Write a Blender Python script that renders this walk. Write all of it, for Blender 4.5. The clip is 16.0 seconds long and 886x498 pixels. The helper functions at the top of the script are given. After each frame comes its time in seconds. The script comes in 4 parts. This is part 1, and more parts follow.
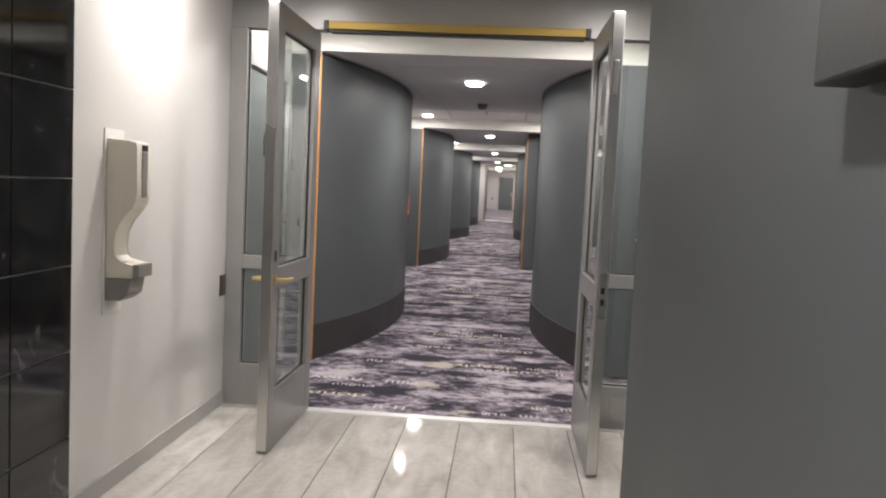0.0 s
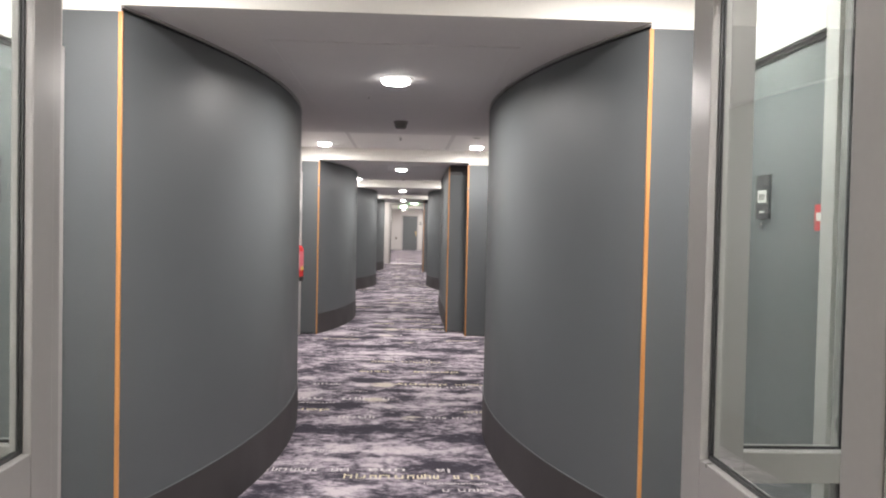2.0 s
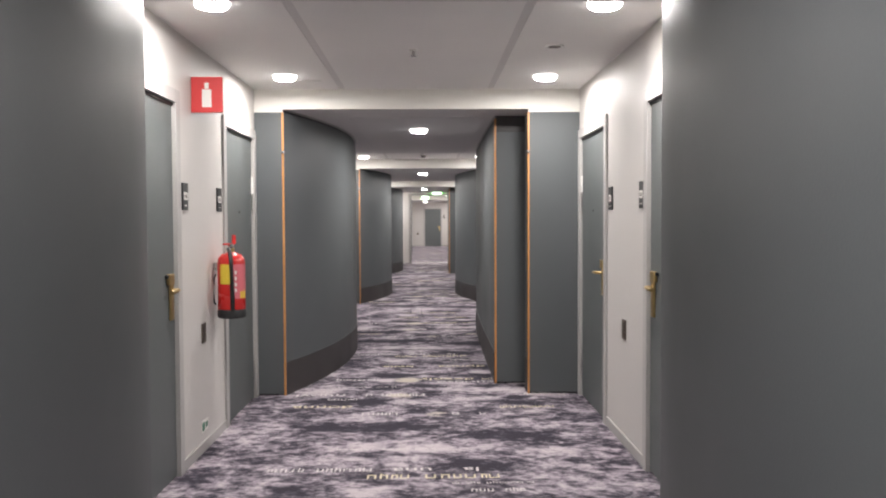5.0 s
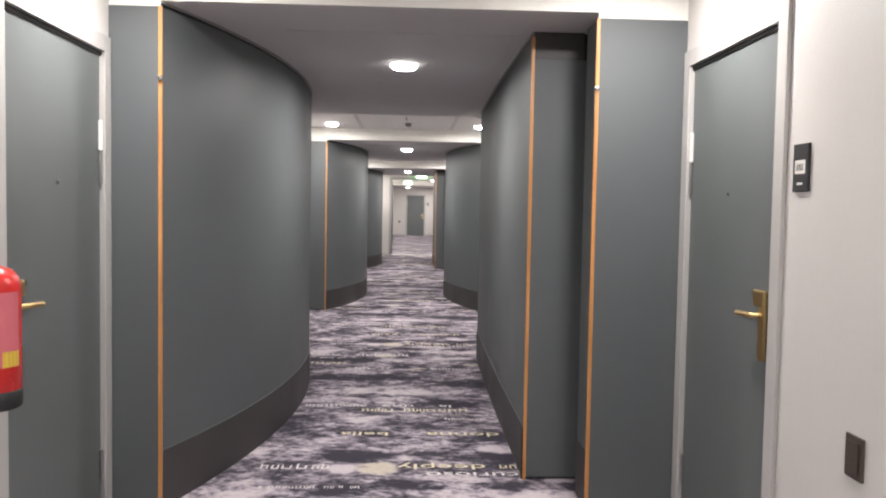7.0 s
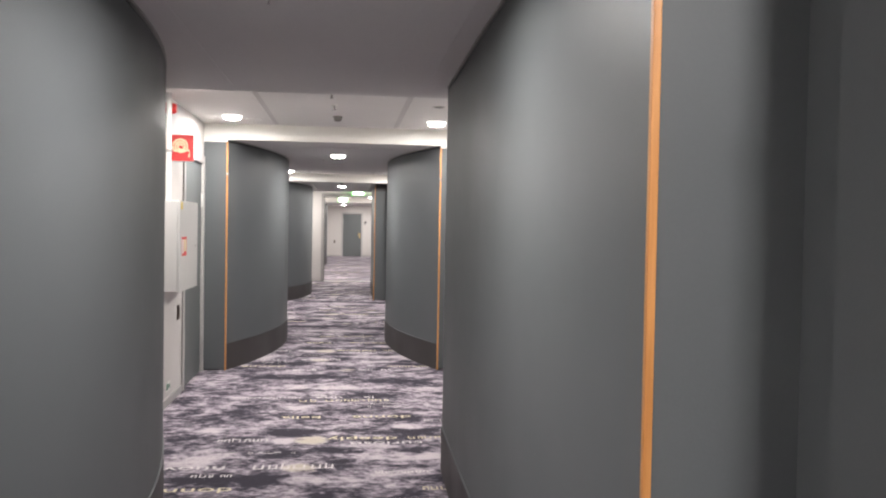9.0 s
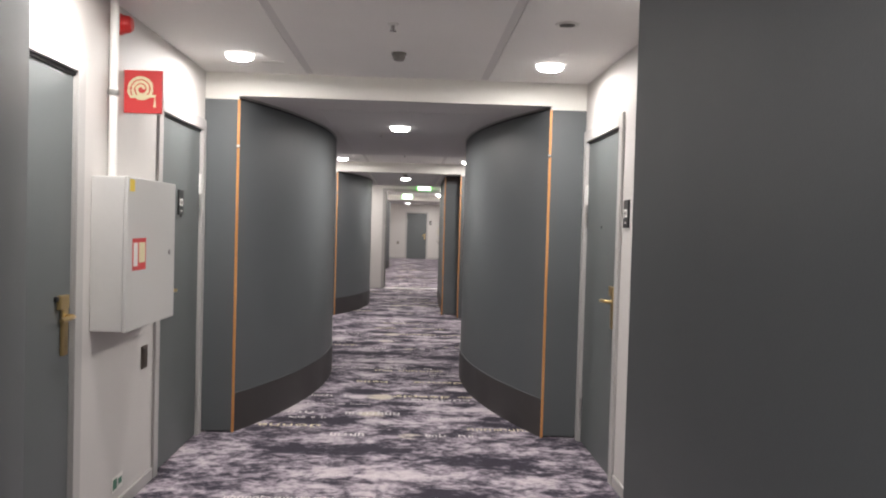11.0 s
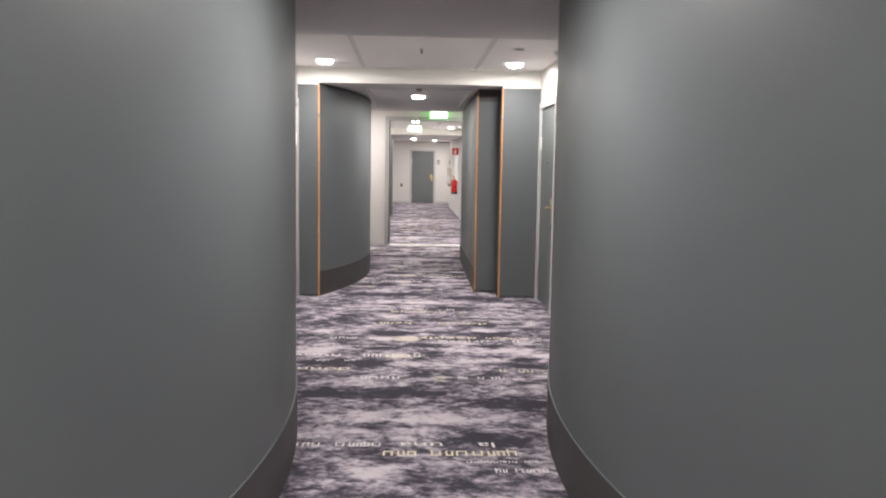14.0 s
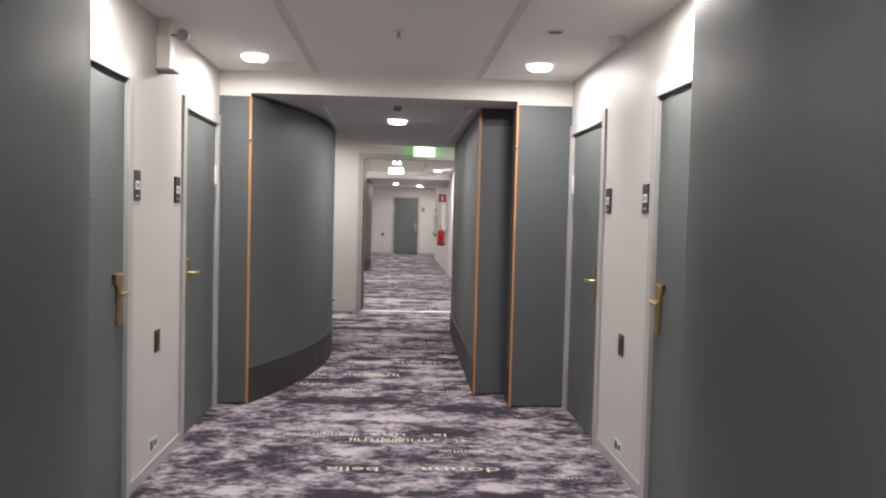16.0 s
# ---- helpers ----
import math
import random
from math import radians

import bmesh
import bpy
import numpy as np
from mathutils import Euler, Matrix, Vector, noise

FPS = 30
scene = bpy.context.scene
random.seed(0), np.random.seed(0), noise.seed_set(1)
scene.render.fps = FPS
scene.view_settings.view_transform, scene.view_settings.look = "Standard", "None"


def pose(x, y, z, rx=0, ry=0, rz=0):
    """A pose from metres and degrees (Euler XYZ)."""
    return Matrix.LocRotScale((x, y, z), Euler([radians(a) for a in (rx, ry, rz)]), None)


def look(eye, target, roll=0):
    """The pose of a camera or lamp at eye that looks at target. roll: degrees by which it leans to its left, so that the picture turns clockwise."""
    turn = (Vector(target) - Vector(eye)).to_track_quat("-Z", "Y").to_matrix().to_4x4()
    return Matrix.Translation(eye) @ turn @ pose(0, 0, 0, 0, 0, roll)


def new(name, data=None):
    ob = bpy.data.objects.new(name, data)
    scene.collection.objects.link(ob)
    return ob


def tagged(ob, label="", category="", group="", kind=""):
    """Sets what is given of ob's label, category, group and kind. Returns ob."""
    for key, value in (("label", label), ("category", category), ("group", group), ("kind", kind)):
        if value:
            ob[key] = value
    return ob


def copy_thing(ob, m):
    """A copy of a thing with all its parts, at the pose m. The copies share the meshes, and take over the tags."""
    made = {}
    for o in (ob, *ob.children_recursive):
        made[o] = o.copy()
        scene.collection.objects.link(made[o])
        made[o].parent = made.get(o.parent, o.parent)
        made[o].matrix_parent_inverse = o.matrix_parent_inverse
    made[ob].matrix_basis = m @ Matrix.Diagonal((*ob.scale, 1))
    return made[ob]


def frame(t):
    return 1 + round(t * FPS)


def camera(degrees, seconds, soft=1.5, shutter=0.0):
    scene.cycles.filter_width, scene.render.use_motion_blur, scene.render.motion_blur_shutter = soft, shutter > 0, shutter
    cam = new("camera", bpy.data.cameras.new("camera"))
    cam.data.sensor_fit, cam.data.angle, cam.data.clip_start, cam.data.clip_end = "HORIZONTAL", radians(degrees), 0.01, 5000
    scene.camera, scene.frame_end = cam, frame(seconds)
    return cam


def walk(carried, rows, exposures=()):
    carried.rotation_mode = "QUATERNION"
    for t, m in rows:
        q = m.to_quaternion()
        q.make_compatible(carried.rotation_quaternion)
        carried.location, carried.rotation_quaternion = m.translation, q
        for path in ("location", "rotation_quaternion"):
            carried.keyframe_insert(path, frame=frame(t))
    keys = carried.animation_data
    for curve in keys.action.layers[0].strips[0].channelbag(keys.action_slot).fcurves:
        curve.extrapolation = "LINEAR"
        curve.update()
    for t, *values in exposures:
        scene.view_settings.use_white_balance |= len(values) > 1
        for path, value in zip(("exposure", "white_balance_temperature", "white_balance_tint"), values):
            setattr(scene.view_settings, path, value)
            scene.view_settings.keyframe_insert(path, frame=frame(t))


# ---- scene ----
cam = camera(57.0, 16.0, soft=2.1)
PATH = [
    (0, (0.12, -1.311, 1.378), (-0.024, 0.677, 1.224), 2.7),
    (0.5, (0.025, -0.63, 1.372), (-0.058, 1.364, 1.233), 2.5),
    (1, (-0.081, 0.05, 1.395), (-0.148, 2.046, 1.295), 2.9),
    (1.5, (-0.160, 0.726, 1.420), (-0.095, 2.723, 1.319), 2.8),
    (2, (-0.139, 1.415, 1.472), (-0.045, 3.412, 1.418), 1.2),
    (2.5, (-0.172, 2.129, 1.482), (-0.014, 4.123, 1.454), 1.3),
    (3, (-0.11, 2.87, 1.497), (-0.006, 4.867, 1.5), 1.3),
    (3.5, (-0.158, 3.553, 1.472), (-0.079, 5.55, 1.409), 1.7),
    (4, (-0.106, 4.257, 1.442), (-0.057, 6.255, 1.374), -0.7),
    (6.5, (-0.161, 7.897, 1.422), (-0.12, 9.895, 1.34), 1.3),
    (7, (-0.161, 8.606, 1.42), (-0.077, 10.602, 1.322), 1.0),
    (7.5, (-0.113, 9.334, 1.45), (-0.023, 11.33, 1.362), 0.7),
    (8, (-0.126, 10.051, 1.477), (0.059, 12.04, 1.371), 2.0),
    (8.5, (-0.093, 10.71, 1.472), (0.06, 12.701, 1.355), 0.4),
    (9, (-0.093, 11.387, 1.487), (0.142, 13.372, 1.435), 1.0),
    (9.5, (-0.066, 12.109, 1.482), (0.122, 14.1, 1.423), 1.1),
    (12, (-0.162, 15.536, 1.437), (-0.1, 17.534, 1.4), 1.9),
    (12.5, (-0.216, 16.292, 1.412), (-0.13, 18.29, 1.384), 2.8),
    (13, (-0.266, 17.004, 1.43), (-0.198, 19.002, 1.369), 1.9),
    (13.5, (-0.305, 17.696, 1.422), (-0.17, 19.684, 1.257), 2.0),
    (14, (-0.29, 18.411, 1.437), (-0.21, 20.4, 1.239), 0.9),
    (14.5, (-0.307, 19.135, 1.441), (-0.137, 21.12, 1.266), 1.4),
    (15, (-0.261, 19.825, 1.451), (-0.14, 21.816, 1.316), 0.7),
    (15.5, (-0.271, 20.526, 1.466), (-0.123, 22.516, 1.336), 1.4),
    (16, (-0.204, 21.237, 1.458), (-0.087, 23.232, 1.377), 1.4),
]
STOPS = [(0, -0.19), (0.5, -0.04), (1, 0.04), (1.5, 0.08), (2, 0.3), (2.5, 0.4), (3, 0.3), (3.5, 0.12), (4, 0.03), (6.5, -0.04), (7.0, 0.13), (7.5, 0.40), (8.0, 0.35), (8.5, 0.38), (9.0, 0.28), (9.5, 0.13),
         (12, -0.25), (12.5, 0.0), (13, 0.25), (13.5, 0.30), (14.5, 0.14), (15, 0.0), (15.5, -0.03), (16, -0.22)]
walk(cam, [(t, look(eye, target, roll)) for t, eye, target, roll in PATH], STOPS)

# ---- world and large lights ----
world = bpy.data.worlds.new("world")
scene.world = world
world.use_nodes = True
world.node_tree.nodes["Background"].inputs[0].default_value = (0.6, 0.65, 0.7, 1)
world.node_tree.nodes["Background"].inputs[1].default_value = 0.05
LAMP = 600.0          # strength of the round downlights
LAMP_LOW = 800.0      # of those in the low soffits
LAMP_SMALL = 40.0

# ---- plan ----
WL, WR = -1.53, 1.12              # white side walls
ZC, ZS = 2.50, 2.34               # high ceiling over the door bays, low soffit between
BAY = [4.785, 12.395, 19.846, 27.424] # where each pair of grey walls begins
LEN = 4.36                        # length of a grey wall
Y_GLASS = 3.50                    # glazed partition
Y_FRAME = 33.50                   # framed opening at the end
Y_END = 51.6

# ---- materials ----


def nodes_of(name):
    m = bpy.data.materials.new(name)
    m.use_nodes = True
    t = m.node_tree
    return m, t.nodes, t.links, t.nodes["Principled BSDF"]


def ramp(nt, stops, interp="LINEAR"):
    r = nt.new("ShaderNodeValToRGB")
    r.color_ramp.interpolation = interp
    while len(r.color_ramp.elements) < len(stops):
        r.color_ramp.elements.new(0.5)
    for e, (p, c) in zip(r.color_ramp.elements, stops):
        e.position = p
        e.color = (*c, 1) if len(c) == 3 else c
    return r


def painted(name, base, rough=0.5, metal=0.0, vary=0.08, big=1.5, fine=60.0, bump=0.15, spec=0.5, stretch=(1, 1, 1), dist=0.002):
    """A painted or laminated surface: base colour varied at two scales, fine relief, uneven gloss."""
    m, n, l, b = nodes_of(name)
    co = n.new("ShaderNodeTexCoord")
    mp = n.new("ShaderNodeMapping")
    mp.inputs["Scale"].default_value = stretch
    l.new(co.outputs["Object"], mp.inputs["Vector"])
    a = n.new("ShaderNodeTexNoise")
    a.inputs["Scale"].default_value, a.inputs["Detail"].default_value = big, 5
    f = n.new("ShaderNodeTexNoise")
    f.inputs["Scale"].default_value, f.inputs["Detail"].default_value = fine, 3
    for x in (a, f):
        l.new(mp.outputs[0], x.inputs["Vector"])
    mix = n.new("ShaderNodeMix")
    mix.data_type = "FLOAT"
    mix.inputs[0].default_value = 0.35
    l.new(a.outputs["Fac"], mix.inputs[2])
    l.new(f.outputs["Fac"], mix.inputs[3])
    lo = tuple(c * (1 - vary) for c in base)
    hi = tuple(min(1, c * (1 + vary)) for c in base)
    r = ramp(n, [(0.3, lo), (0.7, hi)])
    l.new(mix.outputs[0], r.inputs[0])
    l.new(r.outputs[0], b.inputs["Base Color"])
    rr = ramp(n, [(0.25, (rough * 0.8,) * 3), (0.75, (min(1, rough * 1.2),) * 3)])
    l.new(a.outputs["Fac"], rr.inputs[0])
    l.new(rr.outputs[0], b.inputs["Roughness"])
    b.inputs["Metallic"].default_value = metal
    b.inputs["Specular IOR Level"].default_value = spec
    bu = n.new("ShaderNodeBump")
    bu.inputs["Strength"].default_value, bu.inputs["Distance"].default_value = bump, dist
    l.new(f.outputs["Fac"], bu.inputs["Height"])
    l.new(bu.outputs[0], b.inputs["Normal"])
    return m


def glowing(name, colour, strength):
    m, n, l, b = nodes_of(name)
    b.inputs["Base Color"].default_value = (0.9, 0.9, 0.9, 1)
    b.inputs["Emission Color"].default_value = (*colour, 1)
    b.inputs["Emission Strength"].default_value = strength
    return m


WEAVE, ROW = 4.06, 26.6      # the carpet's repeat, and where one of its rows of words lies


def carpet_material():
    m, n, l, b = nodes_of("carpet")
    co = n.new("ShaderNodeTexCoord")
    xyz = n.new("ShaderNodeSeparateXYZ")
    l.new(co.outputs["Object"], xyz.inputs[0])

    def calc(op, a, b2=None):
        x = n.new("ShaderNodeMath")
        x.operation = op
        for i, v in enumerate((a, b2)):
            if v is None:
                continue
            if isinstance(v, (int, float)):
                x.inputs[i].default_value = v
            else:
                l.new(v, x.inputs[i])
        return x.outputs[0]

    turn = calc("MULTIPLY", calc("SUBTRACT", xyz.outputs[1], ROW), 2 * math.pi / WEAVE)
    rad = WEAVE / (2 * math.pi)
    wrap = n.new("ShaderNodeCombineXYZ")
    l.new(xyz.outputs[0], wrap.inputs[0])
    l.new(calc("MULTIPLY", calc("COSINE", turn), rad), wrap.inputs[1])
    l.new(calc("MULTIPLY", calc("SINE", turn), rad), wrap.inputs[2])
    v = calc("SUBTRACT", calc("FLOORED_MODULO", calc("SUBTRACT", xyz.outputs[1], ROW - 2.9), WEAVE), 2.9)

    def noise_of(size, detail, rough=0.6, distort=0.0):
        mp = n.new("ShaderNodeMapping")
        mp.inputs["Scale"].default_value = size
        l.new(wrap.outputs[0], mp.inputs["Vector"])
        x = n.new("ShaderNodeTexNoise")
        x.inputs["Scale"].default_value, x.inputs["Detail"].default_value = 1.0, detail
        x.inputs["Roughness"].default_value, x.inputs["Distortion"].default_value = rough, distort
        l.new(mp.outputs[0], x.inputs["Vector"])
        return x.outputs["Fac"]

    def cells_of(size):
        mp = n.new("ShaderNodeMapping")
        mp.inputs["Scale"].default_value = size
        l.new(wrap.outputs[0], mp.inputs["Vector"])
        bend = n.new("ShaderNodeTexNoise")
        bend.inputs["Scale"].default_value, bend.inputs["Detail"].default_value = 0.7, 2
        l.new(mp.outputs[0], bend.inputs["Vector"])
        push = n.new("ShaderNodeVectorMath")
        push.operation = "MULTIPLY_ADD"
        push.inputs[1].default_value = (1.3, 1.3, 1.3)
        l.new(bend.outputs["Color"], push.inputs[0])
        l.new(mp.outputs[0], push.inputs[2])
        x = n.new("ShaderNodeTexVoronoi")
        x.inputs["Scale"].default_value = 1.0
        l.new(push.outputs[0], x.inputs["Vector"])
        return x.outputs["Distance"]

    # clouds with lobed edges, smaller lobes and short streaks
    patches = noise_of((2.7, 4.2, 4.2), 3, 0.55, 0.5)
    lobes = noise_of((9.0, 12.0, 12.0), 2, 0.5, 0.6)
    flecks = noise_of((34.0, 34.0, 34.0), 2, 0.6, 0.4)
    streaks = noise_of((16.0, 80.0, 80.0), 2, 0.6)
    value = calc("ADD", calc("MULTIPLY", patches, 0.36), calc("MULTIPLY", lobes, 0.34))
    value = calc("ADD", value, calc("ADD", calc("MULTIPLY", flecks, 0.18), calc("MULTIPLY", streaks, 0.07)))
    value = calc("ADD", value, calc("ADD", calc("MULTIPLY", cells_of((9.0, 14.0, 14.0)), 0.085), calc("MULTIPLY", cells_of((24.0, 34.0, 34.0)), 0.07)))
    value = calc("SUBTRACT", value, 0.060)
    # the larger figures of the weave: place across, place along, half sizes, lighter or darker
    dark = [(-0.43, -1.18, 0.25, 0.12, -0.15), (-0.11, -1.68, 0.25, 0.09, -0.12), (0.35, -1.66, 0.16, 0.10, -0.12), (-0.48, -1.73, 0.20, 0.15, -0.10),
            (0.17, 0.05, 0.23, 0.15, -0.14), (-0.04, -0.59, 0.23, 0.15, -0.10), (0.37, -0.76, 0.15, 0.18, -0.14), (0.37, -1.21, 0.24, 0.15, -0.14),
            (-0.84, -0.35, 0.14, 0.12, -0.13), (-0.89, -1.41, 0.24, 0.17, -0.09), (-0.57, -2.29, 0.14, 0.18, -0.16), (-0.90, -2.28, 0.26, 0.21, -0.14),
            (0.58, -2.16, 0.13, 0.10, -0.13), (0.59, -2.36, 0.18, 0.09, -0.15), (-0.08, -1.91, 0.09, 0.08, -0.12), (-0.60, 1.00, 0.60, 0.18, -0.10),
            (0.45, 0.75, 0.30, 0.18, -0.12)]
    light = [(-0.30, -1.42, 0.13, 0.13, 0.13), (-0.51, -1.41, 0.08, 0.11, 0.17), (-1.00, -1.82, 0.34, 0.17, 0.12), (0.20, -1.85, 0.34, 0.14, 0.11),
             (-1.04, -1.09, 0.10, 0.08, 0.17), (-0.81, -1.10, 0.18, 0.11, 0.12), (-0.01, -0.99, 0.20, 0.18, 0.09), (0.38, -1.06, 0.16, 0.09, 0.14),
             (-0.42, -0.40, 0.17, 0.13, 0.10), (-0.35, -2.06, 0.15, 0.10, 0.12), (-0.20, -2.30, 0.30, 0.11, 0.09), (0.57, -1.86, 0.21, 0.16, 0.11),
             (0.76, -2.03, 0.09, 0.11, 0.16), (-0.35, 0.50, 0.70, 0.22, 0.08), (0.60, 0.35, 0.25, 0.15, 0.11)]
    for x0, v0, rx, rv, amount in dark + light:
        dx = calc("POWER", calc("DIVIDE", calc("SUBTRACT", xyz.outputs[0], x0), rx), 2.0)
        dv = calc("POWER", calc("DIVIDE", calc("SUBTRACT", v, v0), rv), 2.0)
        value = calc("ADD", value, calc("MULTIPLY", calc("MAXIMUM", calc("SUBTRACT", 1.0, calc("ADD", dx, dv)), 0.0), amount))
    tone = ramp(n, [(0.405, (0.052, 0.046, 0.062)), (0.440, (0.078, 0.069, 0.090)), (0.450, (0.122, 0.107, 0.132)), (0.476, (0.150, 0.132, 0.158)),
                    (0.484, (0.215, 0.187, 0.218)), (0.510, (0.255, 0.222, 0.257)), (0.517, (0.345, 0.298, 0.343)), (0.548, (0.405, 0.350, 0.400)), (0.557, (0.50, 0.435, 0.480)), (0.62, (0.66, 0.59, 0.62))])
    l.new(value, tone.inputs[0])
    # pale yellow yarn in two of the light patches
    gold = calc("MULTIPLY", lobes, 0.5)
    for x0, v0, rx, rv in ((-0.31, -1.41, 0.16, 0.15), (-0.32, -2.06, 0.20, 0.12), (-0.05, -2.72, 0.12, 0.10)):
        dx = calc("POWER", calc("DIVIDE", calc("SUBTRACT", xyz.outputs[0], x0), rx), 2.0)
        dv = calc("POWER", calc("DIVIDE", calc("SUBTRACT", v, v0), rv), 2.0)
        gold = calc("ADD", gold, calc("MAXIMUM", calc("SUBTRACT", 1.0, calc("ADD", dx, dv)), 0.0))
    gr = ramp(n, [(0.50, (0, 0, 0)), (0.95, (0.8, 0.8, 0.8))])
    l.new(gold, gr.inputs[0])
    lit = ramp(n, [(0.48, (0, 0, 0)), (0.56, (0.85, 0.85, 0.85))])
    l.new(value, lit.inputs[0])
    cm = n.new("ShaderNodeMix")
    cm.data_type = "RGBA"
    l.new(calc("MULTIPLY", gr.outputs[0], lit.outputs[0]), cm.inputs[0])
    l.new(tone.outputs[0], cm.inputs[6])
    cm.inputs[7].default_value = (0.66, 0.59, 0.44, 1)
    # tufts
    pile = n.new("ShaderNodeTexVoronoi")
    pile.inputs["Scale"].default_value = 230
    l.new(co.outputs["Object"], pile.inputs["Vector"])
    pr = ramp(n, [(0.0, (1.0,) * 3), (0.7, (0.74,) * 3)])
    l.new(pile.outputs["Distance"], pr.inputs[0])
    mm = n.new("ShaderNodeMix")
    mm.data_type, mm.blend_type = "RGBA", "MULTIPLY"
    mm.inputs[0].default_value = 1.0
    l.new(cm.outputs[2], mm.inputs[6])
    l.new(pr.outputs[0], mm.inputs[7])
    l.new(mm.outputs[2], b.inputs["Base Color"])
    b.inputs["Roughness"].default_value = 0.95
    b.inputs["Specular IOR Level"].default_value = 0.15
    bu = n.new("ShaderNodeBump")
    bu.inputs["Strength"].default_value, bu.inputs["Distance"].default_value = 0.5, 0.004
    l.new(pile.outputs["Distance"], bu.inputs["Height"])
    l.new(bu.outputs[0], b.inputs["Normal"])
    return m


def stone_material():
    m, n, l, b = nodes_of("stone_tile")
    co = n.new("ShaderNodeTexCoord")
    info = n.new("ShaderNodeObjectInfo")
    add = n.new("ShaderNodeVectorMath")
    add.operation = "MULTIPLY_ADD"
    comb = n.new("ShaderNodeCombineXYZ")
    for i in range(3):
        l.new(info.outputs["Random"], comb.inputs[i])
    add.inputs[1].default_value = (37, 19, 11)
    l.new(comb.outputs[0], add.inputs[0])
    l.new(co.outputs["Object"], add.inputs[2])
    a = n.new("ShaderNodeTexNoise")
    a.inputs["Scale"].default_value, a.inputs["Detail"].default_value, a.inputs["Roughness"].default_value = 26, 8, 0.7
    l.new(add.outputs[0], a.inputs["Vector"])
    veins = n.new("ShaderNodeMapping")
    veins.inputs["Scale"].default_value = (9.0, 2.2, 9.0)
    l.new(add.outputs[0], veins.inputs["Vector"])
    c = n.new("ShaderNodeTexNoise")
    c.inputs["Scale"].default_value, c.inputs["Detail"].default_value, c.inputs["Distortion"].default_value = 1.0, 6, 0.8
    l.new(veins.outputs[0], c.inputs["Vector"])
    mx = n.new("ShaderNodeMix")
    mx.data_type = "FLOAT"
    mx.inputs[0].default_value = 0.68
    l.new(a.outputs["Fac"], mx.inputs[2])
    l.new(c.outputs["Fac"], mx.inputs[3])
    r = ramp(n, [(0.34, (0.40, 0.372, 0.335)), (0.5, (0.51, 0.48, 0.44)), (0.66, (0.62, 0.59, 0.545))])
    l.new(mx.outputs[0], r.inputs[0])
    l.new(r.outputs[0], b.inputs["Base Color"])
    gl = ramp(n, [(0.3, (0.035,) * 3), (0.7, (0.075,) * 3)])
    l.new(a.outputs["Fac"], gl.inputs[0])
    l.new(gl.outputs[0], b.inputs["Roughness"])
    return m


def marble_material():
    m, n, l, b = nodes_of("black_marble")
    co = n.new("ShaderNodeTexCoord")
    a = n.new("ShaderNodeTexNoise")
    a.inputs["Scale"].default_value, a.inputs["Detail"].default_value, a.inputs["Distortion"].default_value = 4, 8, 1.6
    l.new(co.outputs["Object"], a.inputs["Vector"])
    r = ramp(n, [(0.45, (0.007, 0.007, 0.007)), (0.62, (0.016, 0.015, 0.015)), (0.72, (0.09, 0.085, 0.08))])
    l.new(a.outputs["Fac"], r.inputs[0])
    l.new(r.outputs[0], b.inputs["Base Color"])
    b.inputs["Roughness"].default_value = 0.08
    return m


def glass_material():
    m, n, l, b = nodes_of("pane_glass")
    b.inputs["Base Color"].default_value = (0.90, 0.95, 0.93, 1)
    b.inputs["Roughness"].default_value = 0.01
    b.inputs["IOR"].default_value = 1.45
    b.inputs["Transmission Weight"].default_value = 1.0
    return m


def wood_edge_material():
    m, n, l, b = nodes_of("orange_edge_wood")
    co = n.new("ShaderNodeTexCoord")
    mp = n.new("ShaderNodeMapping")
    mp.inputs["Scale"].default_value = (60, 60, 3)
    l.new(co.outputs["Object"], mp.inputs["Vector"])
    a = n.new("ShaderNodeTexNoise")
    a.inputs["Scale"].default_value, a.inputs["Detail"].default_value = 1.0, 5
    l.new(mp.outputs[0], a.inputs["Vector"])
    r = ramp(n, [(0.3, (0.46, 0.19, 0.055)), (0.7, (0.66, 0.32, 0.11))])
    l.new(a.outputs["Fac"], r.inputs[0])
    l.new(r.outputs[0], b.inputs["Base Color"])
    b.inputs["Roughness"].default_value = 0.4
    return m


WHITE_WALL = painted("wall_covering", (0.60, 0.575, 0.55), 0.6, vary=0.05, fine=220, bump=0.25, stretch=(1, 1, 0.25))
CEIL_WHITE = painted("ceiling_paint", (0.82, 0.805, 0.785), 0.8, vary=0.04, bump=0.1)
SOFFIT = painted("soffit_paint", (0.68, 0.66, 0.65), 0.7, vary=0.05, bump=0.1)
BEAM = painted("beam_paint", (0.80, 0.785, 0.735), 0.7, vary=0.03, bump=0.1)
GREY = painted("grey_laminate", (0.101, 0.109, 0.113), 0.52, vary=0.05, big=0.8, fine=160, bump=0.12, spec=0.33)
GREY_DOOR = painted("grey_door_laminate", (0.118, 0.129, 0.130), 0.45, vary=0.05, big=1.0, fine=160, bump=0.1)
KICK = painted("kick_rubber", (0.047, 0.042, 0.042), 0.6, vary=0.12, fine=90, bump=0.2)
GAP = painted("dark_gap", (0.012, 0.012, 0.013), 0.7)
EDGE = wood_edge_material()
FRAME = painted("frame_paint", (0.36, 0.345, 0.33), 0.4, vary=0.04, bump=0.05)
FRAME_LIGHT = painted("frame_paint_light", (0.45, 0.435, 0.42), 0.4, vary=0.04, bump=0.05)
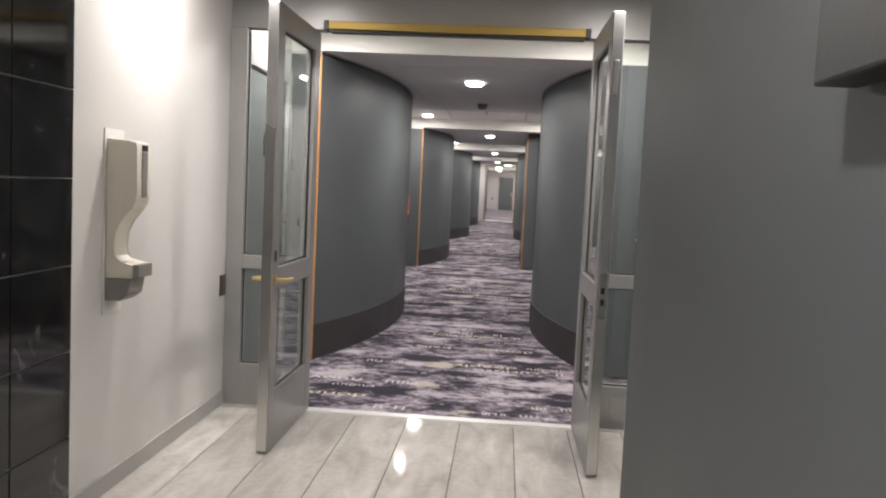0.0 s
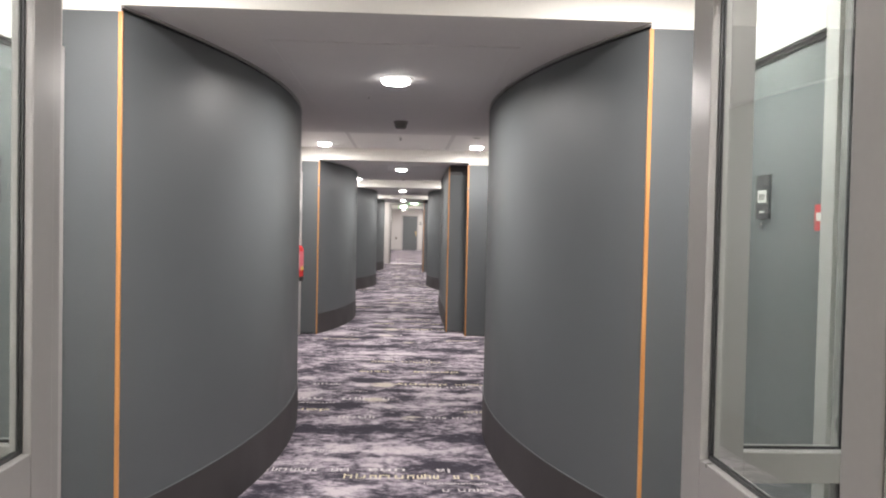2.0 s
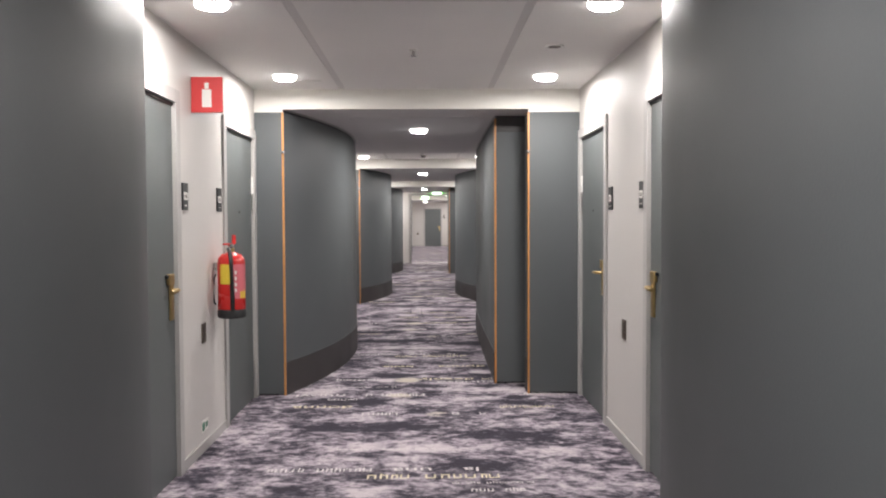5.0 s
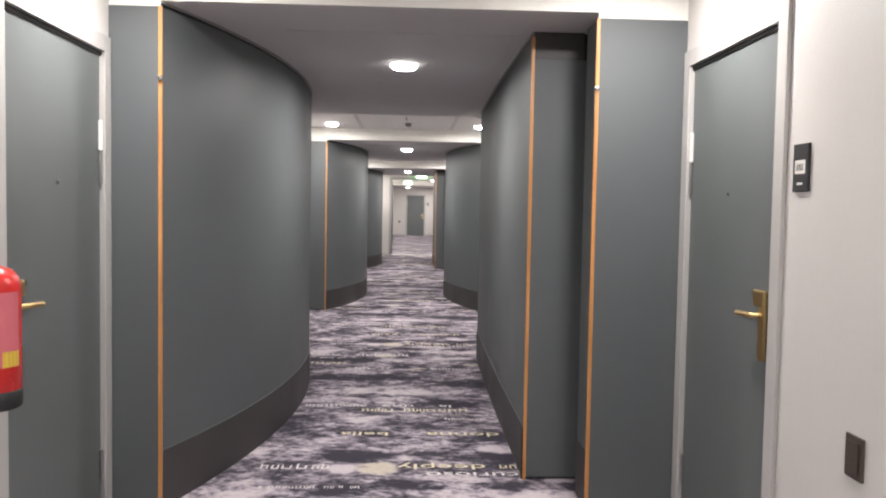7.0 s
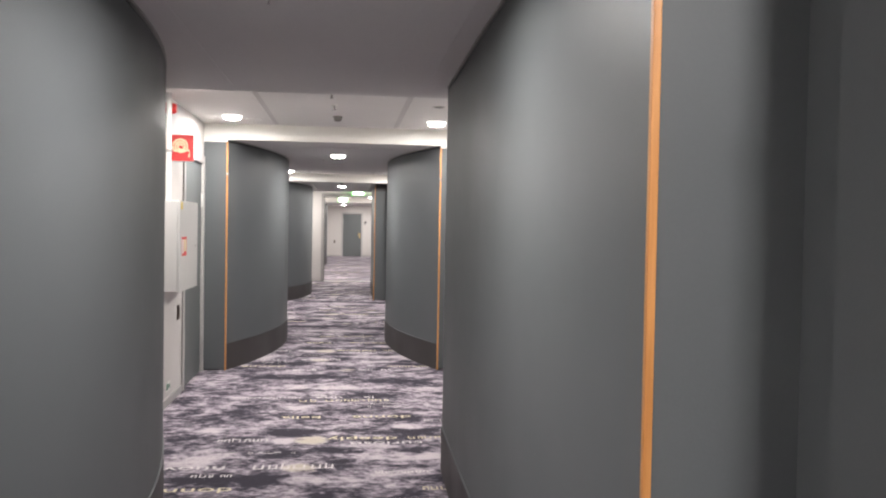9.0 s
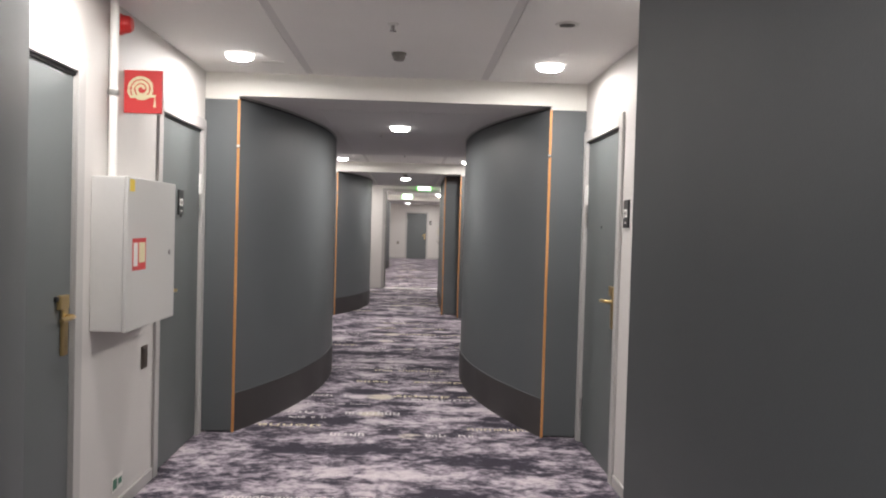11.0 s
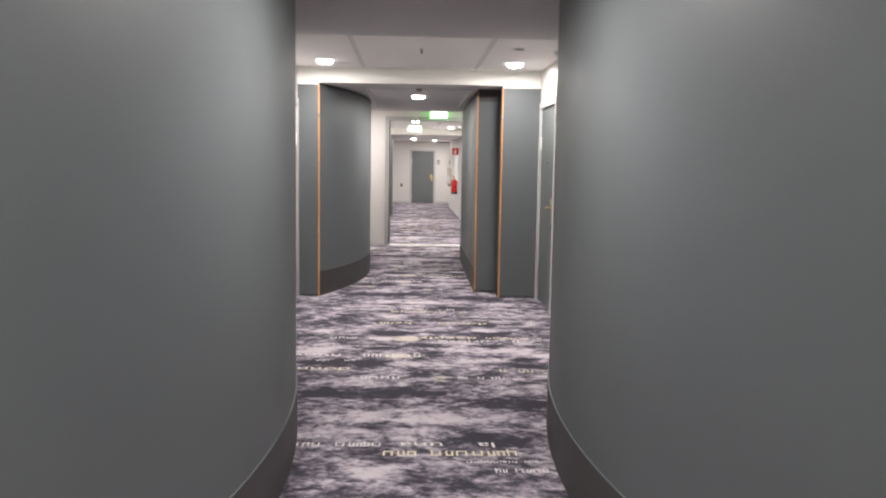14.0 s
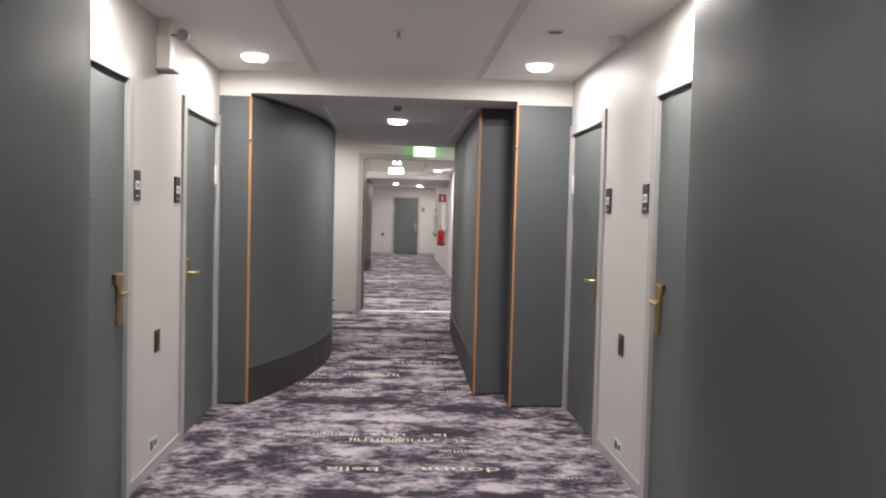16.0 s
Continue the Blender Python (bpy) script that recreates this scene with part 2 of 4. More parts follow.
ALU = painted("satin_aluminium_paint", (0.30, 0.29, 0.28), 0.32, metal=0.25, vary=0.04, bump=0.04)
ALU_BRIGHT = painted("bright_aluminium", (0.68, 0.67, 0.65), 0.25, metal=1.0, vary=0.05, bump=0.04)
PALE_METAL = painted("pale_threshold_metal", (0.86, 0.85, 0.83), 0.30, metal=0.2, vary=0.05)
BRASS = painted("brass", (0.64, 0.47, 0.22), 0.38, metal=1.0, vary=0.12, fine=200, bump=0.05)
GOLD_BOX = painted("gold_anodised", (0.40, 0.28, 0.085), 0.48, metal=0.8, vary=0.06, bump=0.03)
STEEL = painted("brushed_steel", (0.45, 0.44, 0.43), 0.28, metal=1.0, vary=0.08, stretch=(1, 1, 0.1))
BRONZE = painted("dark_bronze", (0.16, 0.13, 0.105), 0.35, metal=0.8, vary=0.1)
BLACK = painted("black_plastic", (0.016, 0.016, 0.017), 0.4, vary=0.1)
WHITE_PL = painted("white_plastic", (0.72, 0.71, 0.68), 0.4, vary=0.03, bump=0.04)
GREY_PL = painted("grey_plastic", (0.22, 0.205, 0.19), 0.5, vary=0.06)
CABINET = painted("cabinet_enamel", (0.55, 0.54, 0.52), 0.38, vary=0.03, bump=0.04)
CREAM = painted("cream_plastic", (0.66, 0.62, 0.53), 0.42, vary=0.04, bump=0.05)
RED = painted("red_enamel", (0.62, 0.025, 0.022), 0.28, vary=0.06, bump=0.04)
RED_SIGN = painted("red_sign", (0.60, 0.045, 0.045), 0.5, vary=0.04)
YELLOW = painted("yellow_label", (0.75, 0.55, 0.05), 0.5, vary=0.05)
PINK = painted("pink_label", (0.66, 0.16, 0.19), 0.5, vary=0.08)
PAPER = painted("white_print", (0.78, 0.76, 0.72), 0.6, vary=0.03)
CREAM_PRINT = painted("cream_print", (0.74, 0.66, 0.42), 0.6, vary=0.03)
GREEN_SIGN = painted("green_sign", (0.04, 0.17, 0.10), 0.5)
TEXT_YARN = painted("text_yarn", (0.66, 0.61, 0.60), 0.95, vary=0.3, big=9, fine=300, spec=0.1)
TEXT_YARN_GOLD = painted("text_yarn_gold", (0.68, 0.60, 0.42), 0.95, vary=0.25, big=9, fine=300, spec=0.1)
JOINT = painted("joint_grout", (0.10, 0.095, 0.09), 0.8)
CARPET = carpet_material()
STONE = stone_material()
MARBLE = marble_material()
GLASS = glass_material()
LIGHT_DISC = glowing("lamp_diffuser", (1.0, 0.955, 0.93), LAMP)
# same lamp type as the rest, boosted to brighten the far hall
HALL_DISC = glowing("hall_lamp_diffuser", (1.0, 0.955, 0.93), 1150.0)
LOW_DISC = glowing("low_lamp_diffuser", (1.0, 0.955, 0.93), LAMP_LOW)
RIM = glowing("lamp_rim", (1.0, 0.96, 0.93), 12.0)
SMALL_DISC = glowing("small_lamp_diffuser", (1.0, 0.95, 0.9), LAMP_SMALL)
EXIT_GREEN = glowing("exit_green_light", (0.04, 1.0, 0.10), 0.9)
EXIT_EDGE = glowing("exit_green_edge", (0.10, 1.0, 0.06), 5.0)
EXIT_WHITE = glowing("exit_white_light", (0.84, 1.0, 0.86), 5.0)

# ---- building helpers ----


def quad_box(bm, x0, x1, y0, y1, z0, z1, bevel=0.0, mat=0):
    vs = [bm.verts.new(p) for p in ((x0, y0, z0), (x1, y0, z0), (x1, y1, z0), (x0, y1, z0), (x0, y0, z1), (x1, y0, z1), (x1, y1, z1), (x0, y1, z1))]
    fs = [bm.faces.new([vs[i] for i in f]) for f in ((3, 2, 1, 0), (4, 5, 6, 7), (0, 1, 5, 4), (1, 2, 6, 5), (2, 3, 7, 6), (3, 0, 4, 7))]
    for f in fs:
        f.material_index = mat
    if bevel > 0:
        es = list({e for f in fs for e in f.edges})
        bmesh.ops.bevel(bm, geom=es, offset=bevel, segments=2, profile=0.6, affect="EDGES")
    return bm


def box(x0, x1, y0, y1, z0, z1, bevel=0.0):
    return quad_box(bmesh.new(), x0, x1, y0, y1, z0, z1, bevel)


def prism(points, z0, z1, bm=None):
    """Extrudes a closed outline (counter-clockwise from above)."""
    bm = bm or bmesh.new()
    lo = [bm.verts.new((x, y, z0)) for x, y in points]
    hi = [bm.verts.new((x, y, z1)) for x, y in points]
    bm.faces.new(list(reversed(lo)))
    bm.faces.new(hi)
    k = len(points)
    for i in range(k):
        j = (i + 1) % k
        bm.faces.new((lo[i], lo[j], hi[j], hi[i]))
    return bm


def lathe(profile, segs=24, bm=None, at=(0, 0, 0), axis="z"):
    """Turns a profile of (radius, height) round an axis."""
    bm = bm or bmesh.new()

    def put(r, h, a):
        c, s = r * math.cos(a), r * math.sin(a)
        p = {"z": (c, s, h), "y": (c, h, -s), "x": (h, c, s)}[axis]
        return bm.verts.new((at[0] + p[0], at[1] + p[1], at[2] + p[2]))

    rings = [[put(r, h, 2 * math.pi * i / segs) for i in range(segs)] if r > 1e-6 else [put(0, h, 0)] for r, h in profile]
    for a, b in zip(rings, rings[1:]):
        for i in range(segs):
            j = (i + 1) % segs
            if len(a) == 1 and len(b) == 1:
                continue
            if len(a) == 1:
                bm.faces.new((a[0], b[j], b[i]))
            elif len(b) == 1:
                bm.faces.new((a[i], a[j], b[0]))
            else:
                bm.faces.new((a[i], a[j], b[j], b[i]))
    return bm


def tube(points, radius, segs=10, bm=None):
    """A round bar along a line of points."""
    bm = bm or bmesh.new()
    pts = [Vector(p) for p in points]
    rings = []
    for i, p in enumerate(pts):
        d = (pts[min(i + 1, len(pts) - 1)] - pts[max(i - 1, 0)]).normalized()
        u = d.cross(Vector((0, 0, 1)))
        if u.length < 1e-3:
            u = d.cross(Vector((1, 0, 0)))
        u.normalize()
        v = d.cross(u)
        rings.append([bm.verts.new(p + radius * (math.cos(2 * math.pi * k / segs) * u + math.sin(2 * math.pi * k / segs) * v)) for k in range(segs)])
    for a, b in zip(rings, rings[1:]):
        for k in range(segs):
            j = (k + 1) % segs
            bm.faces.new((a[k], a[j], b[j], b[k]))
    bm.faces.new(list(reversed(rings[0])))
    bm.faces.new(rings[-1])
    return bm


def mesh_of(name, bm, mats, smooth=None):
    bmesh.ops.recalc_face_normals(bm, faces=bm.faces[:])
    me = bpy.data.meshes.new(name)
    bm.to_mesh(me)
    bm.free()
    for m in (mats if isinstance(mats, (list, tuple)) else [mats]):
        me.materials.append(m)
    if smooth is not None:
        me.polygons.foreach_set("use_smooth", [True] * len(me.polygons))
        me.set_sharp_from_angle(angle=radians(smooth))
    me.update()
    return me


def thing(name, label, category, group="", kind="", at=None):
    ob = new(name)
    if at is not None:
        ob.matrix_basis = at
    return tagged(ob, label, category, group, kind)


def part(name, bm, material, parent, label="", smooth=None, kind=""):
    ob = new(name, mesh_of(name, bm, material, smooth))
    ob.parent = parent
    if label or kind:
        tagged(ob, label, kind=kind)
    return ob


def solid(name, bm, material, label, category="", group="", kind="structure", smooth=None):
    return tagged(new(name, mesh_of(name, bm, material, smooth)), label, category, group, kind)


def text_mesh(body, size, material, name="lettering"):
    """Flat letters in the built-in font, as a mesh."""
    cu = bpy.data.curves.new(name, "FONT")
    cu.body, cu.size, cu.align_x, cu.align_y = body, size, "CENTER", "CENTER"
    cu.extrude = 0.0004
    cu.resolution_u = 3
    tmp = bpy.data.objects.new(name, cu)
    me = bpy.data.meshes.new_from_object(tmp)
    bpy.data.objects.remove(tmp)
    bpy.data.curves.remove(cu)
    me.name = name
    me.materials.clear()
    me.materials.append(material)
    return me

# ---- floors ----
carpet = solid("floor", box(-2.2, 2.0, Y_GLASS - 0.04, Y_END + 0.1, -0.05, 0.0), CARPET, "dark violet grey patterned carpet with pale streaks", "carpet")
subfloor = solid("floor_lobby", box(-2.2, 2.0, -4.2, Y_GLASS - 0.1, -0.06, -0.006), JOINT, "dark grout bed under lobby tiles", "floor")

# words woven into the carpet, read from the far end
WORDS = [("una", -0.22, 0.0, 0.15, 0), ("la", 0.12, 0.0, 0.14, 0), ("donna", 0.20, -0.73, 0.15, 1), ("bella", -0.42, -0.73, 0.15, 1),
         ("deeply", 0.04, -1.38, 0.17, 1), ("curioso", 0.20, -1.51, 0.15, 0), ("il", 0.60, -1.51, 0.15, 0), ("nuovi", -1.01, -2.04, 0.17, 0), ("donna", -0.94, -2.46, 0.17, 1)]
# lines of lettering too small to read: left end, right end, place along, height
LINES = [(-1.05, -0.45, 0.0, 0.07), (-0.47, 0.28, -0.13, 0.085), (0.0, 0.44, -0.25, 0.035), (0.1, 0.36, -0.37, 0.055), (0.52, 0.82, -0.87, 0.05), (0.36, 0.84, -1.38, 0.07),
         (-0.64, -0.17, -2.04, 0.105), (-0.98, -0.70, -2.20, 0.06), (0.66, 1.0, -2.04, 0.08), (0.36, 0.80, -2.50, 0.075), (-0.62, -0.35, -2.70, 0.09), (0.05, 0.36, -2.70, 0.07),
         (-0.7, -0.1, 0.42, 0.04), (-0.9, -0.4, -1.72, 0.04), (-0.95, -0.6, -1.40, 0.08), (0.1, 0.4, -2.18, 0.05)]
word_meshes = {}
for body, x, v, size, tint in WORDS:
    word_meshes[body] = text_mesh(body, size, TEXT_YARN_GOLD if tint else TEXT_YARN, "woven_word")
strokes = {0: [[], []], 1: [[], []]}
rnd = random.Random(4)
for k in range(-6, 7):
    base = ROW + k * WEAVE
    for body, x, v, size, tint in WORDS:
        y = base + v
        if y < Y_GLASS + 0.1 or y > 46:
            continue
        o = new("woven_word", word_meshes[body])
        o.parent = carpet
        o.matrix_basis = pose(x, y, 0.0006, 0, 0, 180) @ Matrix.Diagonal((1.12, 0.72, 1, 1))
    for x0, x1, v, h in LINES:
        y = base + v
        if y < Y_GLASS + 0.1 or y > 46:
            continue
        x = x0
        vs, fs = strokes[1 if v in (-0.13, -1.38, -2.50) else 0]
        while x < x1:
            w = h * rnd.uniform(0.35, 0.8)
            if rnd.random() < 0.85:
                bars = [(x, x + 0.12 * h, -0.5, 0.5 + 0.35 * (rnd.random() < 0.3)), (x + w * 0.75, x + w * 0.75 + 0.12 * h, -0.5, 0.5)]
                bars.append((x + 0.12 * h, x + w * 0.75, *((0.3, 0.5) if rnd.random() < 0.5 else (-0.5, -0.3))))
                for a, b, c, d in bars:
                    i0 = len(vs)
                    vs += [(a, y + c * h * 0.8, 0.0012), (b, y + c * h * 0.8, 0.0012), (b, y + d * h * 0.8, 0.0012), (a, y + d * h * 0.8, 0.0012)]
                    fs.append((i0, i0 + 1, i0 + 2, i0 + 3))
            x += w * 1.35
for key, mat in ((0, TEXT_YARN), (1, TEXT_YARN_GOLD)):
    me = bpy.data.meshes.new("woven_lettering")
    me.from_pydata(strokes[key][0], [], strokes[key][1])
    me.materials.append(mat)
    o = new("woven_lettering", me)
    o.parent = carpet
    tagged(o, "rows of small woven lettering in the carpet", kind="stuff")

# ---- side walls with door openings ----
DOOR_W, DOOR_H = 0.92, 2.10
FAR_DOOR = -0.535                           # door centres measured back from a bay's start
NEAR = {0: -2.56, 1: -2.565, 2: -2.62, 3: -2.54}


def side_wall(name, face, away, y0, y1, doors, z1=ZC + 0.1):
    """A wall whose visible face lies at x = face and which is 0.2 thick, with openings at the doors' centres."""
    bm = bmesh.new()
    xa, xb = sorted((face, face + away * 0.2))
    y = y0
    for c in sorted(doors):
        a, b = c - DOOR_W / 2, c + DOOR_W / 2
        if a > y:
            quad_box(bm, xa, xb, y, a, 0, z1)
        quad_box(bm, xa, xb, a, b, DOOR_H, z1)
        quad_box(bm, xa + (0 if away < 0 else 0.18), xb - (0.18 if away < 0 else 0), a, b, 0, DOOR_H)
        y = b
    if y < y1:
        quad_box(bm, xa, xb, y, y1, 0, z1)
    return solid(name, bm, WHITE_WALL, "pale grey woven wall covering", "wall")


RECESS = []           # (start, end, has both doors)
for k, Y in enumerate(BAY):
    start = Y_GLASS + 0.05 if k == 0 else BAY[k - 1] + LEN
    RECESS.append((start, Y, k > 0))
for k, (a, b, both) in enumerate(RECESS):
    ds = [b + FAR_DOOR] + ([b + NEAR[k]] if both else [])
    side_wall("wall_left_%d" % (k + 1), WL, -1, a - 0.1, b + 0.02, ds)
    side_wall("wall_right_%d" % (k + 1), WR, 1, a - 0.1, b + 0.02, ds)
LOBBY_DOOR = 2.25
side_wall("wall_right_lobby", WR, 1, 1.1, Y_GLASS - 0.05, [LOBBY_DOOR])
side_wall("wall_left_lobby", WL, -1, 1.70, Y_GLASS - 0.05, [])
side_wall("wall_left_end", WL, -1, BAY[3] + LEN - 0.1, 45.5, [36.1])
side_wall("wall_right_end", WR, 1, BAY[3] + LEN - 0.1, 48.5, [36.1])
solid("wall_hall_left", box(-2.1, -1.9, 45.4, Y_END, 0, 2.6), WHITE_WALL, "pale grey woven wall covering", "wall")
solid("wall_hall_right", box(1.42, 1.6, 48.5, Y_END, 0, 2.6), WHITE_WALL, "pale grey woven wall covering", "wall")
solid("wall_hall_return_left", box(-1.9, WL - 0.2, 45.3, 45.5, 0, 2.6), WHITE_WALL, "pale grey wall return", "wall")
solid("wall_hall_return_right", box(WR + 0.2, 1.42, 48.3, 48.5, 0, 2.6), WHITE_WALL, "pale grey wall return", "wall")
# end wall with its door opening
EDX, EDW = 0.17, 0.92
bm = bmesh.new()
quad_box(bm, -2.1, EDX - EDW / 2, Y_END, Y_END + 0.2, 0, 2.6)
quad_box(bm, EDX + EDW / 2, 1.6, Y_END, Y_END + 0.2, 0, 2.6)
quad_box(bm, EDX - EDW / 2, EDX + EDW / 2, Y_END, Y_END + 0.2, DOOR_H, 2.6)
quad_box(bm, EDX - EDW / 2, EDX + EDW / 2, Y_END + 0.18, Y_END + 0.2, 0, DOOR_H)
solid("wall_end", bm, WHITE_WALL, "pale grey wall at the corridor end", "wall")
# closing walls round the lobby behind the start
solid("wall_back", box(-2.2, 1.4, -4.3, -4.1, 0, 2.6), WHITE_WALL, "pale grey lobby wall", "wall")
solid("wall_left_lift", box(-1.75, WL - 0.02, -4.1, 1.70, 0, 2.6), WHITE_WALL, "pale grey lobby wall behind lift surround", "wall")

# baseboards
def baseboard(x, side, y0, y1):
    a, b = sorted((x, x - side * 0.012))
    return solid("baseboard", box(a, b, y0, y1, 0, 0.065, 0.003), FRAME_LIGHT, "low pale grey baseboard", "baseboard")


for k, (a, b, both) in enumerate(RECESS):
    for x, s in ((WL, -1), (WR, 1)):
        if both:
            baseboard(x, s, b + NEAR[k] + 0.53, b + FAR_DOOR - 0.53)
        else:
            baseboard(x, s, a, b + FAR_DOOR - 0.53)
solid("baseboard", box(WL, WL + 0.014, 1.70, Y_GLASS - 0.05, 0, 0.085, 0.003), FRAME, "grey tall baseboard in the lobby", "baseboard")
solid("baseboard", box(WR - 0.014, WR, LOBBY_DOOR + 0.53, Y_GLASS - 0.05, 0, 0.085, 0.003), FRAME, "grey tall baseboard in the lobby", "baseboard")
solid("baseboard", box(-1.9, EDX - EDW / 2 - 0.07, Y_END - 0.012, Y_END, 0, 0.065, 0.003), FRAME_LIGHT, "low pale grey baseboard", "baseboard")
solid("baseboard", box(EDX + EDW / 2 + 0.07, 1.42, Y_END - 0.012, Y_END, 0, 0.065, 0.003), FRAME_LIGHT, "low pale grey baseboard", "baseboard")

# ---- ceilings ----


def high_ceiling(name, y0, y1):
    bm = bmesh.new()
    x0, x1, ja, jb = WL - 0.25, WR + 0.25, -0.81, 0.39
    w = 0.025
    for a, b in ((x0, ja - w), (ja + w, jb - w), (jb + w, x1)):
        quad_box(bm, a, b, y0, y1, ZC, ZC + 0.1, 0)
    for j in (ja, jb):
        quad_box(bm, j - w, j + w, y0, y1, ZC + 0.006, ZC + 0.1, 0, 1)
    return solid(name, bm, [CEIL_WHITE, SOFFIT], "matt off-white ceiling boards with recessed joints", "ceiling")


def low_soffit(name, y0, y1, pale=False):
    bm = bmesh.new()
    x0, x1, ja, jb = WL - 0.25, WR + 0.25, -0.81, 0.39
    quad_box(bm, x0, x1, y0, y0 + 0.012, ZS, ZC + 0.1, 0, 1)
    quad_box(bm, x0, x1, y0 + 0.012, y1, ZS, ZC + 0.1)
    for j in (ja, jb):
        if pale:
            # these covers catch the light: put in as off-white colour and extra depth
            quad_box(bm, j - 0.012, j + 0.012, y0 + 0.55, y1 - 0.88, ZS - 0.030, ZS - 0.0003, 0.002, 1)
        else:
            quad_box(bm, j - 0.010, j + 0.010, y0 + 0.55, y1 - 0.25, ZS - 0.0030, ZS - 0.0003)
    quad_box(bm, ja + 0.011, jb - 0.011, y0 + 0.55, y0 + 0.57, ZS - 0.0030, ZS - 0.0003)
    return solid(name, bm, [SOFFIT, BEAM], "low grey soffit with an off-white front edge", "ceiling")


for k, (a, b, both) in enumerate(RECESS):
    high_ceiling("ceiling_high_%d" % (k + 1), a, b - 0.002)
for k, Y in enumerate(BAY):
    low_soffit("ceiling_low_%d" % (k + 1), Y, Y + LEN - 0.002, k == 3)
high_ceiling("ceiling_lobby", -4.2, Y_GLASS + 0.046)
high_ceiling("ceiling_high_5", BAY[3] + LEN, 41.2)
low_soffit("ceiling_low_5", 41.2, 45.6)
solid("ceiling_hall", box(-2.1, 1.7, 45.602, Y_END + 0.2, ZC, ZC + 0.1), CEIL_WHITE, "matt off-white ceiling", "ceiling")

# ---- the grey bulging walls ----
GREY_TOP = ZS - 0.026


def arc_points(xa, bulge, y0, y1, count=28):
    """An arc from (xa, y0) to (xa, y1) that bulges by that much in x."""
    half, sag = (y1 - y0) / 2, abs(bulge)
    r = (half * half + sag * sag) / (2 * sag)
    s = 1 if bulge > 0 else -1
    pts = []
    for i in range(count + 1):
        y = y0 + (y1 - y0) * i / count
        d = y - (y0 + y1) / 2
        pts.append((xa + s * (math.sqrt(r * r - d * d) - (r - sag)), y))
    return pts


def shifted(pts, s, d):
    return [(x + s * d, y) for x, y in pts]


def band(front, back, z0, z1, bm=None):
    """A curved slab between two lines of points."""
    return prism(front + list(reversed(back)), z0, z1, bm)


def edge_strip(parent, x, y, s, z0=0.0):
    st = part("edge_strip", box(x - 0.0085, x + 0.0085, y - 0.004, y + 0.0115, z0, GREY_TOP, 0.003), EDGE, parent, "orange-brown wooden edge strip")
    return st


def stud(parent, x, y, z):
    part("stud", lathe([(0, -0.022), (0.010, -0.020), (0.013, -0.012), (0.008, -0.004), (0.008, 0.004)], 12, at=(x, y, z), axis="y"), ALU_BRIGHT, parent, "small bright metal stud", 40)


def curved_wall(name, s, wall_x, strip_x, Y, studs=True, sag=0.45):
    """s: +1 on the left (it bulges to +x), -1 on the right."""
    ob = thing(name, "dark grey laminate wall bulging into the corridor", "wall", kind="structure")
    lean = 0.0 if s > 0 else 0.045 if Y < 10 else 0.015    # how far the far end stands back
    pts = [(x + lean * (y - Y) / LEN, y) for x, y in arc_points(strip_x, s * sag, Y + 0.012, Y + LEN)]
    part("curved_face", band(pts, shifted(pts, -s, 0.03), 0.0, GREY_TOP), GREY, ob, smooth=30)
    part("shadow_gap", band(shifted(pts, -s, 0.014), shifted(pts, -s, 0.03), GREY_TOP, ZS), GAP, ob, smooth=30)
    low = shifted(pts, s, 0.006)
    part("kick_band", band(low, pts, 0.0, 0.27), KICK, ob, "dark brown-grey kick band", 30)
    part("kick_lip", band(shifted(pts, s, 0.0075), pts, 0.2705, 0.2745), GREY, ob, "thin grey lip on the kick band", 30)
    part("head_trim", band(shifted(pts, s, 0.004), shifted(pts, -s, 0.013), ZS - 0.010, ZS - 0.0006), FRAME, ob, "thin pale trim under the soffit", 30)
    a, b = sorted((wall_x - s * 0.02, strip_x - s * 0.001))
    part("end_panel", box(a, b, Y - 0.002, Y + 0.02, 0.012, GREY_TOP, 0.002), GREY, ob)
    fa, fb = sorted((wall_x - s * 0.02, strip_x + lean - s * 0.001))
    part("end_panel", box(fa, fb, Y + LEN - 0.02, Y + LEN + 0.002, 0.012, GREY_TOP, 0.002), GREY, ob)
    part("head_strip", box(a, b, Y + 0.003, Y + 0.02, GREY_TOP + 0.0005, ZS - 0.0005), BEAM, ob, "off-white head strip")
    part("core", box(*sorted((wall_x - s * 0.05, strip_x + lean - s * 0.06)), Y + 0.03, Y + LEN - 0.03, 0, ZS - 0.002), GAP, ob)
    edge_strip(ob, strip_x, Y, s)
    if studs:
        stud(ob, strip_x + s * 0.004, Y - 0.006, 1.99)
    return ob


